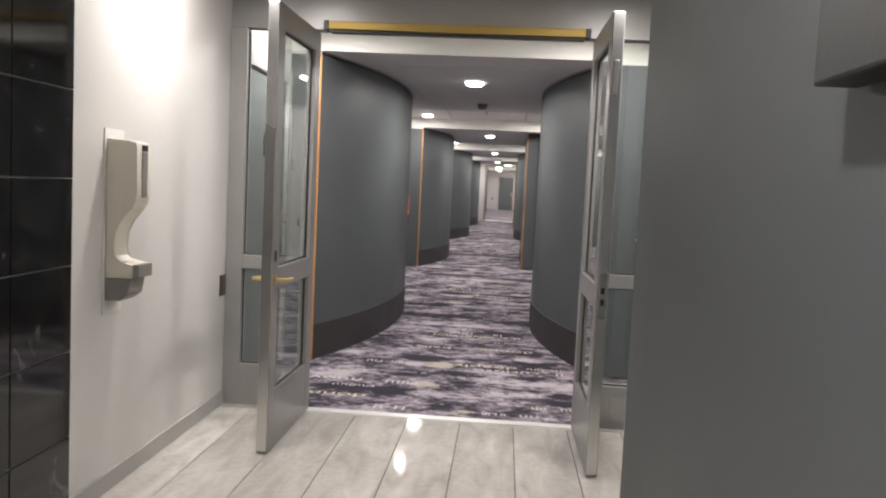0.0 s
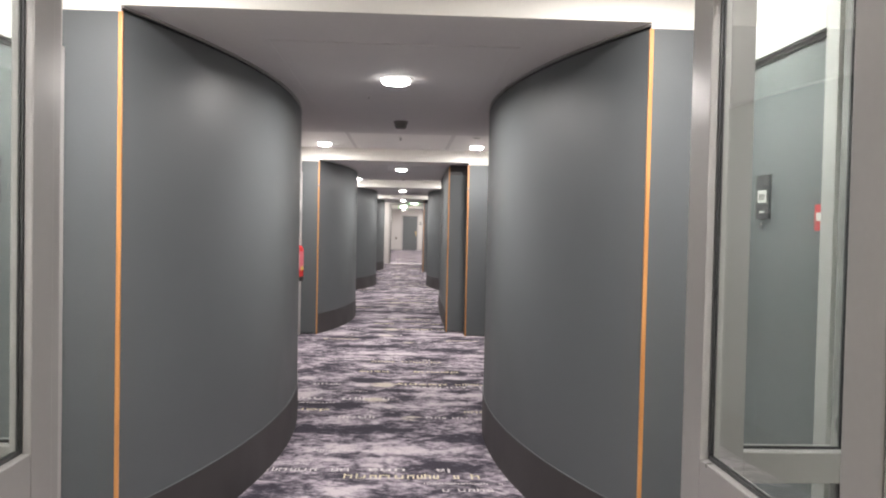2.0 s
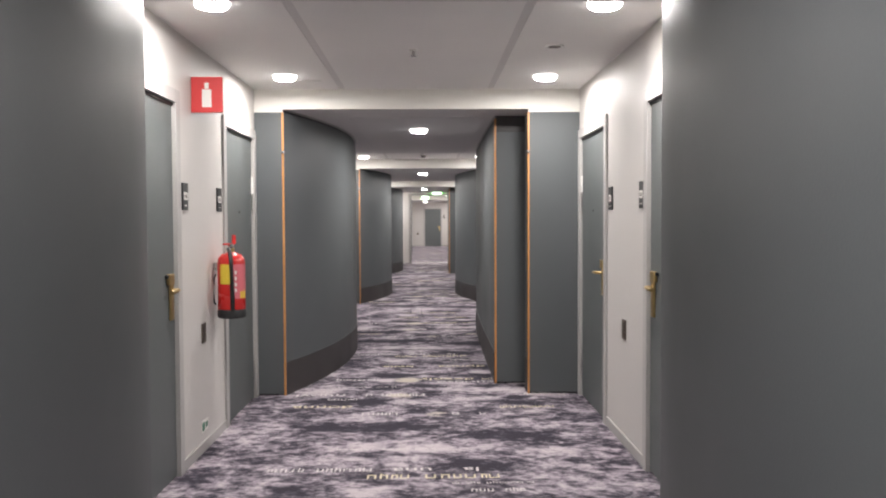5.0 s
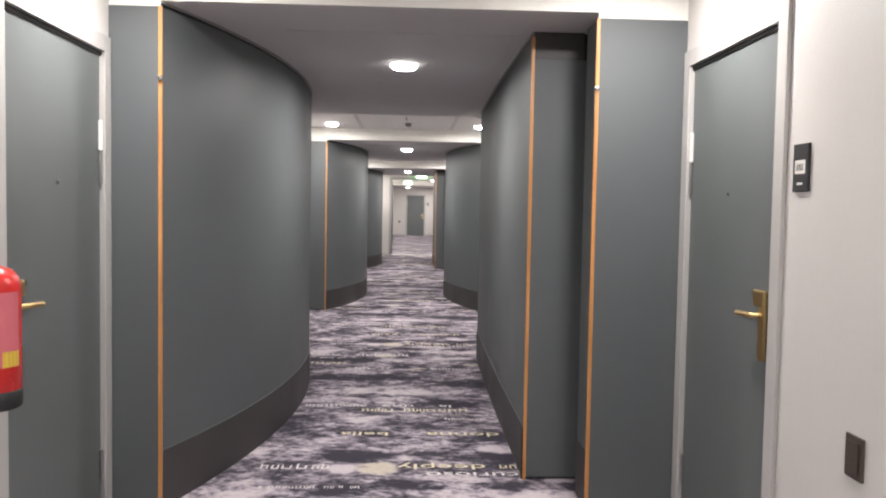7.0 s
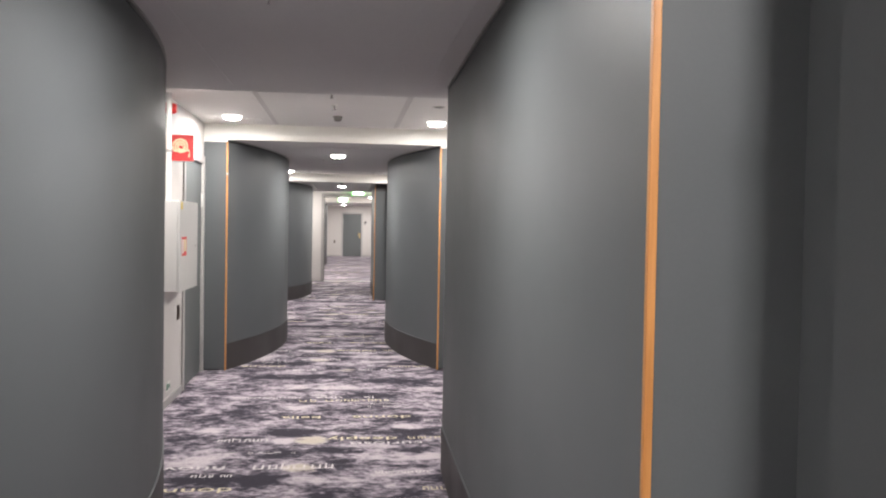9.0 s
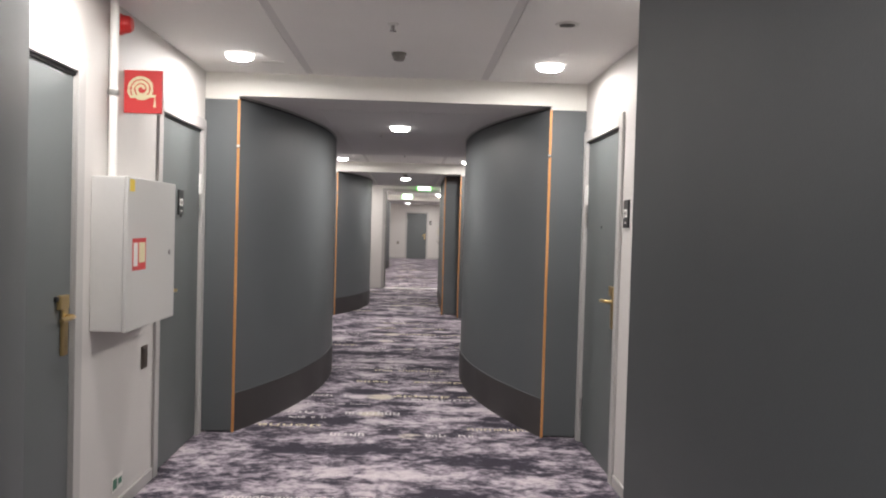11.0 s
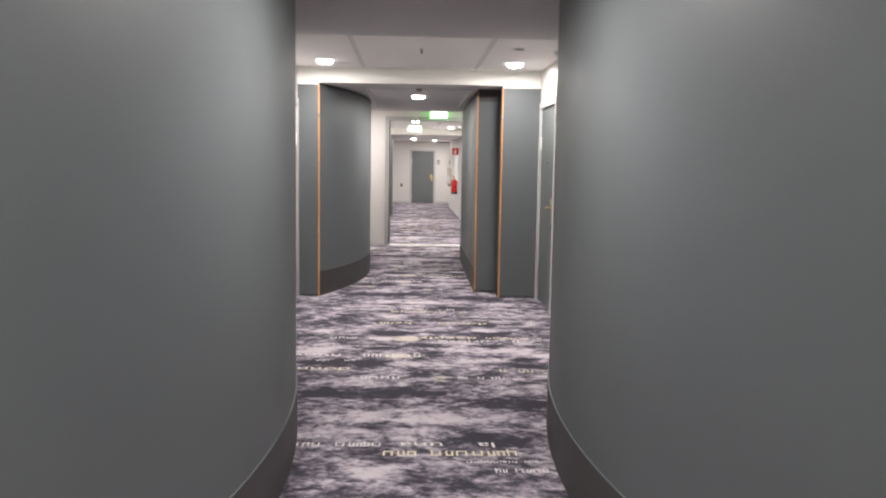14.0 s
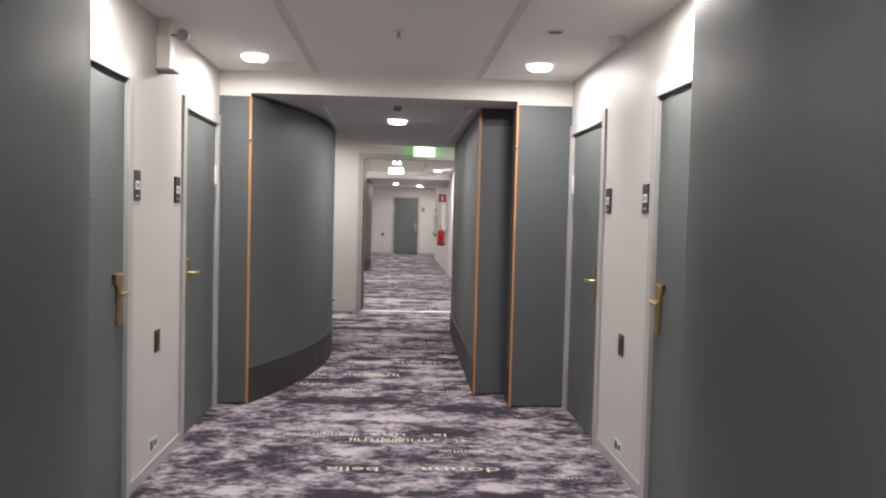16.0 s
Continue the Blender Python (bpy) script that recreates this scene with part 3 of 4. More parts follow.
def stepped_wall(name, wall_x, Y, y_far=None, strip_x=0.702, face_x=0.466, step=0.44, bulge=0.012, studs=True):
    """The other kind on the right: a set-back end, a step with a second strip, then a long flatter face."""
    y1 = Y + LEN
    ob = thing(name, "dark grey laminate wall with a stepped end", "wall", kind="structure")
    ya, yb = Y + step, y1 - step
    lean = 0.038                                  # the far end of the face stands a little further back
    pts = [(x + lean * (y - ya) / (yb - ya), y) for x, y in arc_points(face_x, -bulge, ya + 0.012, yb)]
    part("long_face", band(shifted(pts, 1, 0.03), pts, 0.0, GREY_TOP), GREY, ob, smooth=30)
    part("shadow_gap", band(shifted(pts, 1, 0.03), shifted(pts, 1, 0.014), GREY_TOP, ZS), GAP, ob, smooth=30)
    part("kick_band", band(pts, shifted(pts, -1, 0.006), 0.0, 0.27), KICK, ob, "dark brown-grey kick band", 30)
    part("kick_lip", band(pts, shifted(pts, -1, 0.0075), 0.2705, 0.2745), GREY, ob, "thin grey lip on the kick band", 30)
    part("head_trim", band(shifted(pts, 1, 0.013), shifted(pts, -1, 0.004), ZS - 0.010, ZS - 0.0006), FRAME, ob, "thin pale trim under the soffit", 30)
    for yy, d in ((ya, 1), (yb, -1)):
        a, b = sorted((yy, yy + d * 0.02))
        fx = face_x if d > 0 else face_x + lean
        part("step_panel", box(fx, strip_x + 0.078, a, b, 0.012, 2.20, 0.002), GREY, ob)
        a, b = sorted((yy + d * 0.004, yy + d * 0.02))
        # shade over the step panel, put in as a strip of kick colour
        part("step_shade", box(fx + 0.004, strip_x + 0.03, a, b, 2.20, ZS), KICK, ob, "dark strip standing in for shade above the step")
    part("core", box(face_x + 0.08, wall_x + 0.05, ya + 0.025, yb - 0.025, 0, ZS - 0.002), GAP, ob)
    for a, b in ((Y, ya), (yb, y1)):
        near = a == Y
        c, d = (a + 0.012, b - 0.20) if near else (a + 0.20, b - 0.012)
        part("side_panel", box(strip_x, strip_x + 0.02, c, d, 0.0, GREY_TOP), GREY, ob)
        part("kick_band", box(strip_x - 0.005, strip_x - 0.0005, c + 0.002, d, 0.0, 0.27), KICK, ob, "dark brown-grey kick band")
        part("slot_back", box(strip_x + 0.060, strip_x + 0.080, a + (0.022 if near else 0.001), b - (0.001 if near else 0.022), 0.0, ZS - 0.002), GREY, ob)
        part("core", box(strip_x + 0.19, wall_x + 0.05, a + 0.024, b - 0.022, 0, ZS - 0.002), GAP, ob)
    part("end_panel", box(strip_x + 0.001, wall_x + 0.02, Y - 0.002, Y + 0.02, 0.012, GREY_TOP, 0.002), GREY, ob)
    part("head_strip", box(strip_x + 0.001, wall_x + 0.02, Y + 0.003, Y + 0.02, GREY_TOP + 0.0005, ZS - 0.0005), BEAM, ob, "off-white head strip")
    part("end_panel", box(strip_x + 0.001, wall_x + 0.02, y1 - 0.02, y1 + 0.002, 0.012, GREY_TOP, 0.002), GREY, ob)
    if studs:
        edge_strip(ob, strip_x, Y, -1)
        edge_strip(ob, face_x, ya, -1)
        part("kick_end", box(face_x - 0.016, face_x - 0.009, ya + 0.002, ya + 0.016, 0.0, 0.275, 0.001), BLACK, ob, "black end cap of the kick band")
    if studs:
        stud(ob, strip_x - 0.004, Y - 0.006, 1.99)
    return ob


for k, Y in enumerate(BAY):
    curved_wall("wall_bulge_left_%d" % (k + 1), 1, WL, -1.30, Y, k > 0, (0.40, 0.375, 0.45, 0.45)[k])
    if k in (0, 2):
        curved_wall("wall_bulge_right_%d" % (k + 1), -1, WR, 0.87, Y, k > 0)
    else:
        stepped_wall("wall_stepped_right_%d" % (k + 1), WR, Y)
lw = thing("wall_lobby_right", "dark grey laminate wall bulging slightly into the lobby", "wall", kind="structure")
lpts = arc_points(0.508, -0.03, -4.1, 1.08)
part("long_face", band(shifted(lpts, 1, 0.03), lpts, 0.0, ZC - 0.02), GREY, lw, smooth=30)
part("kick_band", band(lpts, shifted(lpts, -1, 0.006), 0.0, 0.27), KICK, lw, "dark brown-grey kick band", 30)
part("end_panel", box(0.509, WR + 0.2, 1.0805, 1.10, 0.0, ZC - 0.002, 0.002), GREY, lw)
curved_wall("wall_bulge_left_5", 1, WL, -1.30, 41.2, False)

# ---- downlights ----


def downlight(x, y, z, glow=LIGHT_DISC, r=0.09, drop=0.0295):
    """drop: how far the glowing disc hangs below the ceiling; under 0.029 the rim shades it."""
    ob = thing("ceiling_downlight", "round white recessed ceiling downlight, switched on", "ceiling light", "corridor downlights", at=pose(x, y, z))
    part("trim_ring", lathe([(r + 0.010, -0.0003), (r + 0.010, -0.003), (r + 0.002, -0.006), (r - 0.004, -0.004), (r - 0.005, -0.0003)], 32), WHITE_PL, ob, smooth=50)
    part("opal_rim", lathe([(r - 0.005, -0.0035), (r - 0.005, -0.014), (r * 0.91, -0.022), (r * 0.85, -0.028), (r * 0.79, -0.031), (r * 0.735, -0.030), (r * 0.72, -0.020)], 32), RIM, ob, "opal glass rim", 60)
    part("diffuser", lathe([(r * 0.72, -drop), (r * 0.5, -drop - 0.001), (0, -drop - 0.0015)], 28), glow, ob, "glowing opal diffuser", 60)
    return ob


low = downlight(-0.21, BAY[0] + 1.49, ZS, LOW_DISC, drop=0.022)
for Y in BAY[1:]:
    copy_thing(low, pose(-0.21, Y + 1.49, ZS))
first = downlight(-1.17, BAY[0] - 0.62, ZC)
copy_thing(first, pose(0.75, BAY[0] - 0.62, ZC))
for a, b, both in RECESS[1:]:
    for x in (-1.17, 0.75):
        copy_thing(first, pose(x, b - 0.62, ZC))
        copy_thing(first, pose(x, a + 0.60, ZC))
hall = downlight(-0.22, 44.2, ZS, HALL_DISC)
# lamps at y < 0 and y > 47 are unseen, added for brightness
for x, y, z in ((-1.17, 2.35, ZC), (0.75, 2.35, ZC), (-0.2, -1.0, ZC), (-1.0, -2.6, ZC), (-1.17, 40.0, ZC), (0.74, 40.0, ZC), (-1.17, 35.0, ZC), (0.74, 35.0, ZC),
                (-1.17, 32.5, ZC), (0.75, 32.5, ZC), (-0.9, 47.6, ZC), (0.6, 50.0, ZC)):
    copy_thing(hall if y > 33 else low if y < 0 else first, pose(x, y, z))

# ---- room doors ----


def room_door(hand, at, plate_on_leaf=False):
    """Faces +x with the wall's face at x = 0. hand +1: the lever is at high y, -1: at low y."""
    w, h = DOOR_W / 2, DOOR_H
    ob = thing("room_door", "closed dark grey flush hotel room door in a pale grey steel frame", "door", "hotel room doors", at=at)
    fr = bmesh.new()
    for s in (-1, 1):
        a, b = sorted((s * (w - 0.012), s * (w + 0.062)))
        quad_box(fr, 0.0005, 0.016, a, b, 0, h + 0.062, 0.003)
        a, b = sorted((s * (w - 0.012), s * (w - 0.0005)))
        quad_box(fr, -0.12, 0.0, a, b, 0, h - 0.0005)
    quad_box(fr, 0.0005, 0.016, -w + 0.0125, w - 0.0125, h - 0.012, h + 0.062, 0.003)
    quad_box(fr, -0.12, 0.0, -w + 0.0125, w - 0.0125, h - 0.012, h - 0.0005)
    part("door_frame", fr, FRAME_LIGHT, ob, "pale grey painted steel frame")
    part("head_seal", box(-0.0075, -0.001, -w + 0.014, w - 0.014, h - 0.030, h - 0.0125), BLACK, ob, "dark rubber seal at the head")
    leaf = part("door_leaf", box(-0.050, -0.008, -w + 0.015, w - 0.015, 0.008, h - 0.016, 0.002), GREY_DOOR, ob)
    y = hand * (w - 0.090)
    lock = bmesh.new()
    quad_box(lock, -0.0078, 0.008, y - 0.026, y + 0.030, 0.89, 1.09, 0.008)
    a, b = sorted((y + hand * 0.026, y - hand * 0.062))
    quad_box(lock, -0.0078, 0.013, a, b, 1.085, 1.145, 0.008)
    lk = part("lock_plate", lock, BRASS, leaf, "brushed brass electronic lock")
    a, b = sorted((y - hand * 0.060, y - hand * 0.085))
    part("card_slot", box(-0.0078, 0.006, a, b, 1.122, 1.142, 0.003), BLACK, leaf, "black card slot")
    part("lever_handle", tube([(0.003, y, 1.055), (0.034, y, 1.055), (0.044, y - hand * 0.012, 1.055), (0.046, y - hand * 0.04, 1.055), (0.043, y - hand * 0.125, 1.050)], 0.0105), BRASS, leaf, "polished brass lever", 40)
    part("peephole", lathe([(0.010, 0), (0.010, 0.004), (0.006, 0.006), (0, 0.005)], 14, at=(-0.0078, 0.0, 1.50), axis="x"), ALU_BRIGHT, leaf, "small bright peephole", 40)
    for z, r, mat, text in ((1.72, 0.010, WHITE_PL, "white hinge knuckle"), (1.575, 0.009, STEEL, "dark steel hinge knuckle"), (0.24, 0.009, STEEL, "steel hinge knuckle")):
        part("hinge", lathe([(0, -0.068), (r, -0.066), (r, 0.066), (0, 0.068)], 10, at=(-0.002, -hand * (w - 0.023), z)), mat, leaf, text, 40)
    return ob


def left_at(y):
    return pose(WL, y, 0)


def right_at(y):
    return pose(WR, y, 0, 0, 0, 180)


lever_low = room_door(-1, right_at(BAY[0] + FAR_DOOR))
lever_high = room_door(1, left_at(BAY[1] + NEAR[1]))
copy_thing(lever_high, left_at(BAY[0] + FAR_DOOR))
for k, Y in enumerate(BAY[1:]):
    copy_thing(lever_low, left_at(Y + FAR_DOOR))
    copy_thing(lever_high, right_at(Y + FAR_DOOR))
    copy_thing(lever_low, right_at(Y + NEAR[k + 1]))
    if k:
        copy_thing(lever_high, left_at(Y + NEAR[k + 1]))
copy_thing(lever_low, right_at(LOBBY_DOOR))
copy_thing(lever_high, pose(EDX, Y_END, 0, 0, 0, -90))
copy_thing(lever_low, left_at(36.1))
copy_thing(lever_low, right_at(36.1))

# ---- room number plates ----


def number_plate(at):
    ob = thing("room_number_plate", "black room number plate with a pale number field", "sign", "room number plates", at=at)
    part("backing", box(0.0004, 0.010, -0.052, 0.052, -0.078, 0.078, 0.003), BLACK, ob)
    field = part("number_field", box(0.0102, 0.0116, -0.034, 0.034, -0.020, 0.024, 0.0004), PAPER, ob, "white number field")
    for a, b in ((-0.022, -0.010), (-0.006, 0.006), (0.010, 0.020)):
        part("number_bar", box(0.0117, 0.0121, a, b, -0.010, 0.012), GREY_PL, field, "grey bar of lettering")
    part("small_text_bar", box(0.0102, 0.0108, -0.018, 0.018, -0.056, -0.049), PAPER, ob, "small pale line of lettering")
    return ob


plate = number_plate(pose(WL, BAY[1] - 1.17, 1.575))
HALF = pose(0, 0, 0, 0, 0, 180)
for Y in (BAY[1], BAY[3]):
    if Y != BAY[1]:
        copy_thing(plate, pose(WL, Y - 1.17, 1.575))
    copy_thing(plate, pose(WL, Y - 1.94, 1.575))
for Y in BAY[1:]:
    copy_thing(plate, pose(WR, Y - 1.17, 1.575) @ HALF)
    copy_thing(plate, pose(WR, Y + {BAY[1]: -1.975, BAY[2]: -2.03, BAY[3]: -1.93}[Y], 1.575) @ HALF)
copy_thing(plate, pose(WL - 0.0080, BAY[2] - 0.55, 1.58))
copy_thing(plate, pose(WL - 0.0080, BAY[0] - 0.55, 1.60))
copy_thing(plate, pose(WR + 0.0080, BAY[0] - 0.55, 1.60) @ HALF)
copy_thing(plate, pose(WR, 2.838, 1.562) @ HALF)
copy_thing(plate, pose(0.80, Y_END, 1.66, 0, 0, -90))
copy_thing(plate, pose(1.28, Y_END, 1.66, 0, 0, -90))

st = thing("door_sticker", "small red notice sticker on a grey door", "sticker")
part("sheet", box(WR + 0.0060, WR + 0.0077, 3.812, 3.880, 1.485, 1.565, 0.0004), RED_SIGN, st)
part("print_bar", box(WR + 0.0052, WR + 0.0059, 3.824, 3.868, 1.515, 1.54), PAPER, st, "pale bar of printing")

# ---- wall switches and low escape signs ----


def wall_switch(at):
    ob = thing("wall_switch", "dark bronze wall switch plate", "switch", "wall switches", at=at)
    part("cover", box(0.0004, 0.009, -0.045, 0.045, -0.062, 0.062, 0.003), BRONZE, ob)
    part("rocker", box(0.0092, 0.013, -0.030, 0.030, -0.045, 0.045, 0.003), BRONZE, ob)
    return ob


sw = wall_switch(pose(WL, BAY[1] - 1.58, 0.735))
for Y in BAY[2:]:
    copy_thing(sw, pose(WL, Y - (1.22 if Y == BAY[2] else 1.55), 0.72))
for Y in BAY[1:]:
    copy_thing(sw, pose(WR, Y - (1.66 if Y == BAY[2] else 1.55), 0.735) @ HALF)
copy_thing(sw, pose(WL, 3.405, 0.728))
copy_thing(sw, pose(WR, 3.222, 0.70) @ HALF)
copy_thing(sw, pose(-0.68, Y_END, 0.72, 0, 0, -90))


def escape_sign(at):
    ob = thing("escape_route_sign", "small green and white low escape route sign", "sign", "low escape signs", at=at)
    part("panel", box(0.0004, 0.004, -0.075, 0.075, -0.036, 0.036, 0.001), PAPER, ob)
    part("pictogram", box(0.0042, 0.0048, -0.062, -0.005, -0.026, 0.026), GREEN_SIGN, ob, "green pictogram block")
    part("arrow_bar", box(0.0042, 0.0048, 0.010, 0.062, -0.016, 0.016), GREEN_SIGN, ob, "green arrow block")
    return ob


es = escape_sign(pose(WL, BAY[1] - 1.58, 0.155))
for Y in BAY[2:]:
    copy_thing(es, pose(WL, Y - 1.6, 0.15))
for Y in BAY[3:]:
    copy_thing(es, pose(WR, Y - 1.54, 0.14) @ HALF)
copy_thing(es, pose(-1.14, Y_FRAME - 0.045, 0.16, 0, 0, -90))

# ---- fire extinguisher, its sign, the hose cabinet ----


def extinguisher(at):
    """Hangs on a wall behind it at -x; its axis at x = 0, base at z = 0."""
    ob = thing("fire_extinguisher", "red fire extinguisher with black hose hung on the wall", "fire extinguisher", "extinguishers", at=at)
    part("cylinder", lathe([(0, 0.03), (0.084, 0.03), (0.092, 0.045), (0.092, 0.42), (0.086, 0.455), (0.066, 0.482), (0.035, 0.495), (0.024, 0.502), (0, 0.504)], 32), RED, ob, smooth=40)
    part("base_cap", lathe([(0, 0), (0.088, 0.0), (0.096, 0.008), (0.096, 0.062), (0.093, 0.066)], 32), BLACK, ob, "black plastic foot", 40)
    v = part("valve", lathe([(0.022, 0.50), (0.022, 0.53), (0.016, 0.535), (0.016, 0.56), (0, 0.562)], 16), BRASS, ob, "brass valve", 40)
    hd = bmesh.new()
    quad_box(hd, -0.015, 0.015, -0.055, 0.02, 0.555, 0.567, 0.003)
    quad_box(hd, -0.012, 0.012, 0.010, 0.030, 0.56, 0.63, 0.004)
    part("squeeze_grip", hd, RED, ob, "red squeeze grip")
    part("gauge", lathe([(0, 0), (0.018, 0.0), (0.018, 0.012), (0, 0.014)], 14, at=(0.016, -0.012, 0.545), axis="x"), ALU_BRIGHT, ob, "small pressure gauge", 40)
    part("hose", tube([(0.03, -0.035, 0.525), (0.075, -0.045, 0.49), (0.093, -0.048, 0.42), (0.095, -0.045, 0.28), (0.094, -0.042, 0.12), (0.092, -0.040, 0.06)], 0.014, 12), BLACK, ob, "black rubber hose", 50)
    part("loop", tube([(-0.06, -0.085, 0.33), (-0.062, -0.098, 0.30), (-0.062, -0.098, 0.12), (-0.06, -0.085, 0.10)], 0.006, 8), BLACK, ob, "black hose clip", 50)

    def label_patch(a0, a1, z0, z1, mat, name, text):
        bm = bmesh.new()
        r = 0.0930
        k = 8
        cols = [(r * math.cos(radians(a0 + (a1 - a0) * i / k)), r * math.sin(radians(a0 + (a1 - a0) * i / k))) for i in range(k + 1)]
        lo = [bm.verts.new((x, y, z0)) for x, y in cols]
        hi = [bm.verts.new((x, y, z1)) for x, y in cols]
        for i in range(k):
            bm.faces.new((lo[i], lo[i + 1], hi[i + 1], hi[i]))
        part(name, bm, mat, ob, text, 60)

    label_patch(-78, -28, 0.26, 0.41, YELLOW, "yellow_label", "yellow instruction label")
    label_patch(-20, 48, 0.15, 0.41, PINK, "pink_label", "faded pink instruction label")
    label_patch(10, 47, 0.1505, 0.205, YELLOW, "lower_label", "yellow lower label")
    for i in range(4):
        bm = bmesh.new()
        r = 0.0936
        a = radians(-14)
        z = 0.20 + i * 0.045
        p = [(r * math.cos(a), r * math.sin(a)), (r * math.cos(a + 0.14), r * math.sin(a + 0.14))]
        vs = [bm.verts.new((p[0][0], p[0][1], z)), bm.verts.new((p[1][0], p[1][1], z)), bm.verts.new((p[1][0], p[1][1], z + 0.028)), bm.verts.new((p[0][0], p[0][1], z + 0.028))]
        bm.faces.new(vs)
        part("print_bar", bm, PAPER, ob, "pale bar of printing")
    part("wall_hook", box(-0.1175, -0.080, -0.02, 0.02, 0.36, 0.42, 0.004), STEEL, ob, "steel wall hook")
    for o in ob.children:
        turn = pose(0, 0, 0, 0, 0, 0 if o.name.startswith("wall_hook") else -50)
        o.data.transform(Matrix.Diagonal((0.97, 0.97, 0.86, 1)) @ turn)
    return ob


ext = extinguisher(pose(WL + 0.115, 11.09, 0.80))
copy_thing(ext, pose(WR - 0.115, 43.0, 0.66) @ HALF)


def flag_sign(x0, y, z, picture, label, d=1):
    """A plate that stands out from the wall, with its face to -y."""
    a, b = sorted((x0 + d * 0.002, x0 + d * 0.188))
    ob = thing("fire_equipment_sign", label, "sign", "fire signs")
    part("plate", box(a, b, y, y + 0.016, z - 0.105, z + 0.105, 0.002), RED_SIGN, ob, "red sign plate")
    part("border", box(a, b + 0.002, y + 0.0165, y + 0.019, z - 0.109, z + 0.109), PAPER, ob, "thin white border backing")
    c = (a + b) / 2
    if picture == "hose":
        ring = bmesh.new()
        turns, steps = 2.6, 60
        line = []
        for i in range(steps + 1):
            t = i / steps
            ang, r = turns * 2 * math.pi * t, 0.012 + 0.052 * t
            line.append((c - 0.008 + r * math.cos(ang), y - 0.0012, z + 0.012 + r * math.sin(ang)))
        line += [(c + 0.060, y - 0.0012, z - 0.02), (c + 0.058, y - 0.0012, z - 0.075)]
        tube(line, 0.0085, 6, ring)
        for v in ring.verts:
            v.co.y = y - 0.001 + (v.co.y - y) * 0.12
        part("hose_pictogram", ring, CREAM_PRINT, ob, "cream coiled hose pictogram")
    else:
        part("cylinder_pictogram", box(c - 0.028, c + 0.028, y - 0.0012, y - 0.0003, z - 0.075, z + 0.03, 0.0004), PAPER, ob, "white extinguisher pictogram")
        part("nozzle_pictogram", box(c - 0.012, c + 0.012, y - 0.0012, y - 0.0003, z + 0.034, z + 0.07, 0.0004), PAPER, ob, "white nozzle pictogram")
    return ob


flag_sign(WL, 10.62, 2.185, "ext", "red extinguisher sign standing out from the wall")
flag_sign(WL, 18.25, 2.10, "hose", "red hose reel sign standing out from the wall")
flag_sign(WR, 43.0, 1.93, "ext", "red extinguisher sign standing out from the wall", -1)


def hose_cabinet():
    x1, y0, y1, z0, z1 = WL + 0.164, 17.86, 18.60, 0.955, 1.66
    ob = thing("fire_hose_cabinet", "white enamelled steel fire hose cabinet on the wall", "fire cabinet")
    part("body", box(WL + 0.0005, x1 - 0.018, y0, y1, z0, z1, 0.006), CABINET, ob)
    door = part("cabinet_door", box(x1 - 0.017, x1, y0 - 0.003, y1 + 0.003, z0 - 0.003, z1 + 0.003, 0.006), CABINET, ob)
    part("fire_label", box(x1 + 0.0003, x1 + 0.001, 17.93, 18.12, 1.23, 1.38), RED_SIGN, door, "red fire hose sticker")
    part("label_picture", box(x1 + 0.0012, x1 + 0.0018, 18.02, 18.105, 1.265, 1.36), CREAM_PRINT, door, "cream pictogram on the sticker")
    part("label_text_bar", box(x1 + 0.0012, x1 + 0.0018, 17.945, 18.00, 1.25, 1.36), PAPER, door, "white lettering field")
    part("corner_label", box(x1 + 0.0003, x1 + 0.001, 17.885, 17.95, 1.595, 1.65), YELLOW, door, "yellow corner sticker")
    part("door_latch", lathe([(0, 0), (0.014, 0), (0.014, 0.006), (0, 0.008)], 14, at=(x1, 18.50, 1.30), axis="x"), STEEL, door, "round steel latch", 40)
    part("hinge", box(x1 - 0.03, x1 - 0.004, y1 + 0.0035, y1 + 0.010, 1.05, 1.12, 0.002), STEEL, door, "steel hinge")
    part("hinge", box(x1 - 0.03, x1 - 0.004, y1 + 0.0035, y1 + 0.010, 1.50, 1.57, 0.002), STEEL, door, "steel hinge")
    pipe = part("supply_pipe", tube([(WL + 0.05, 17.98, z1 + 0.0005), (WL + 0.05, 17.98, ZC - 0.0005)], 0.02, 14), WHITE_PL, ob, "white painted supply pipe", 50)
    part("clamp", lathe([(0.021, -0.012), (0.027, -0.012), (0.027, 0.012), (0.021, 0.012)], 14, at=(WL + 0.05, 17.98, 2.05)), STEEL, pipe, "steel pipe clamp", 50)
    return ob


hose_cabinet()


def alarm_bell():
    ob = thing("fire_alarm_sounder", "red fire alarm sounder high on the wall", "alarm")
    part("base", lathe([(0, 0.0004), (0.05, 0.0004), (0.05, 0.03), (0.045, 0.034)], 20, at=(WL, 18.13, 2.40), axis="x"), RED_SIGN, ob, smooth=40)
    part("horn", lathe([(0.045, 0.034), (0.040, 0.065), (0.030, 0.078), (0, 0.08)], 20, at=(WL, 18.13, 2.40), axis="x"), RED, ob, smooth=40)


alarm_bell()


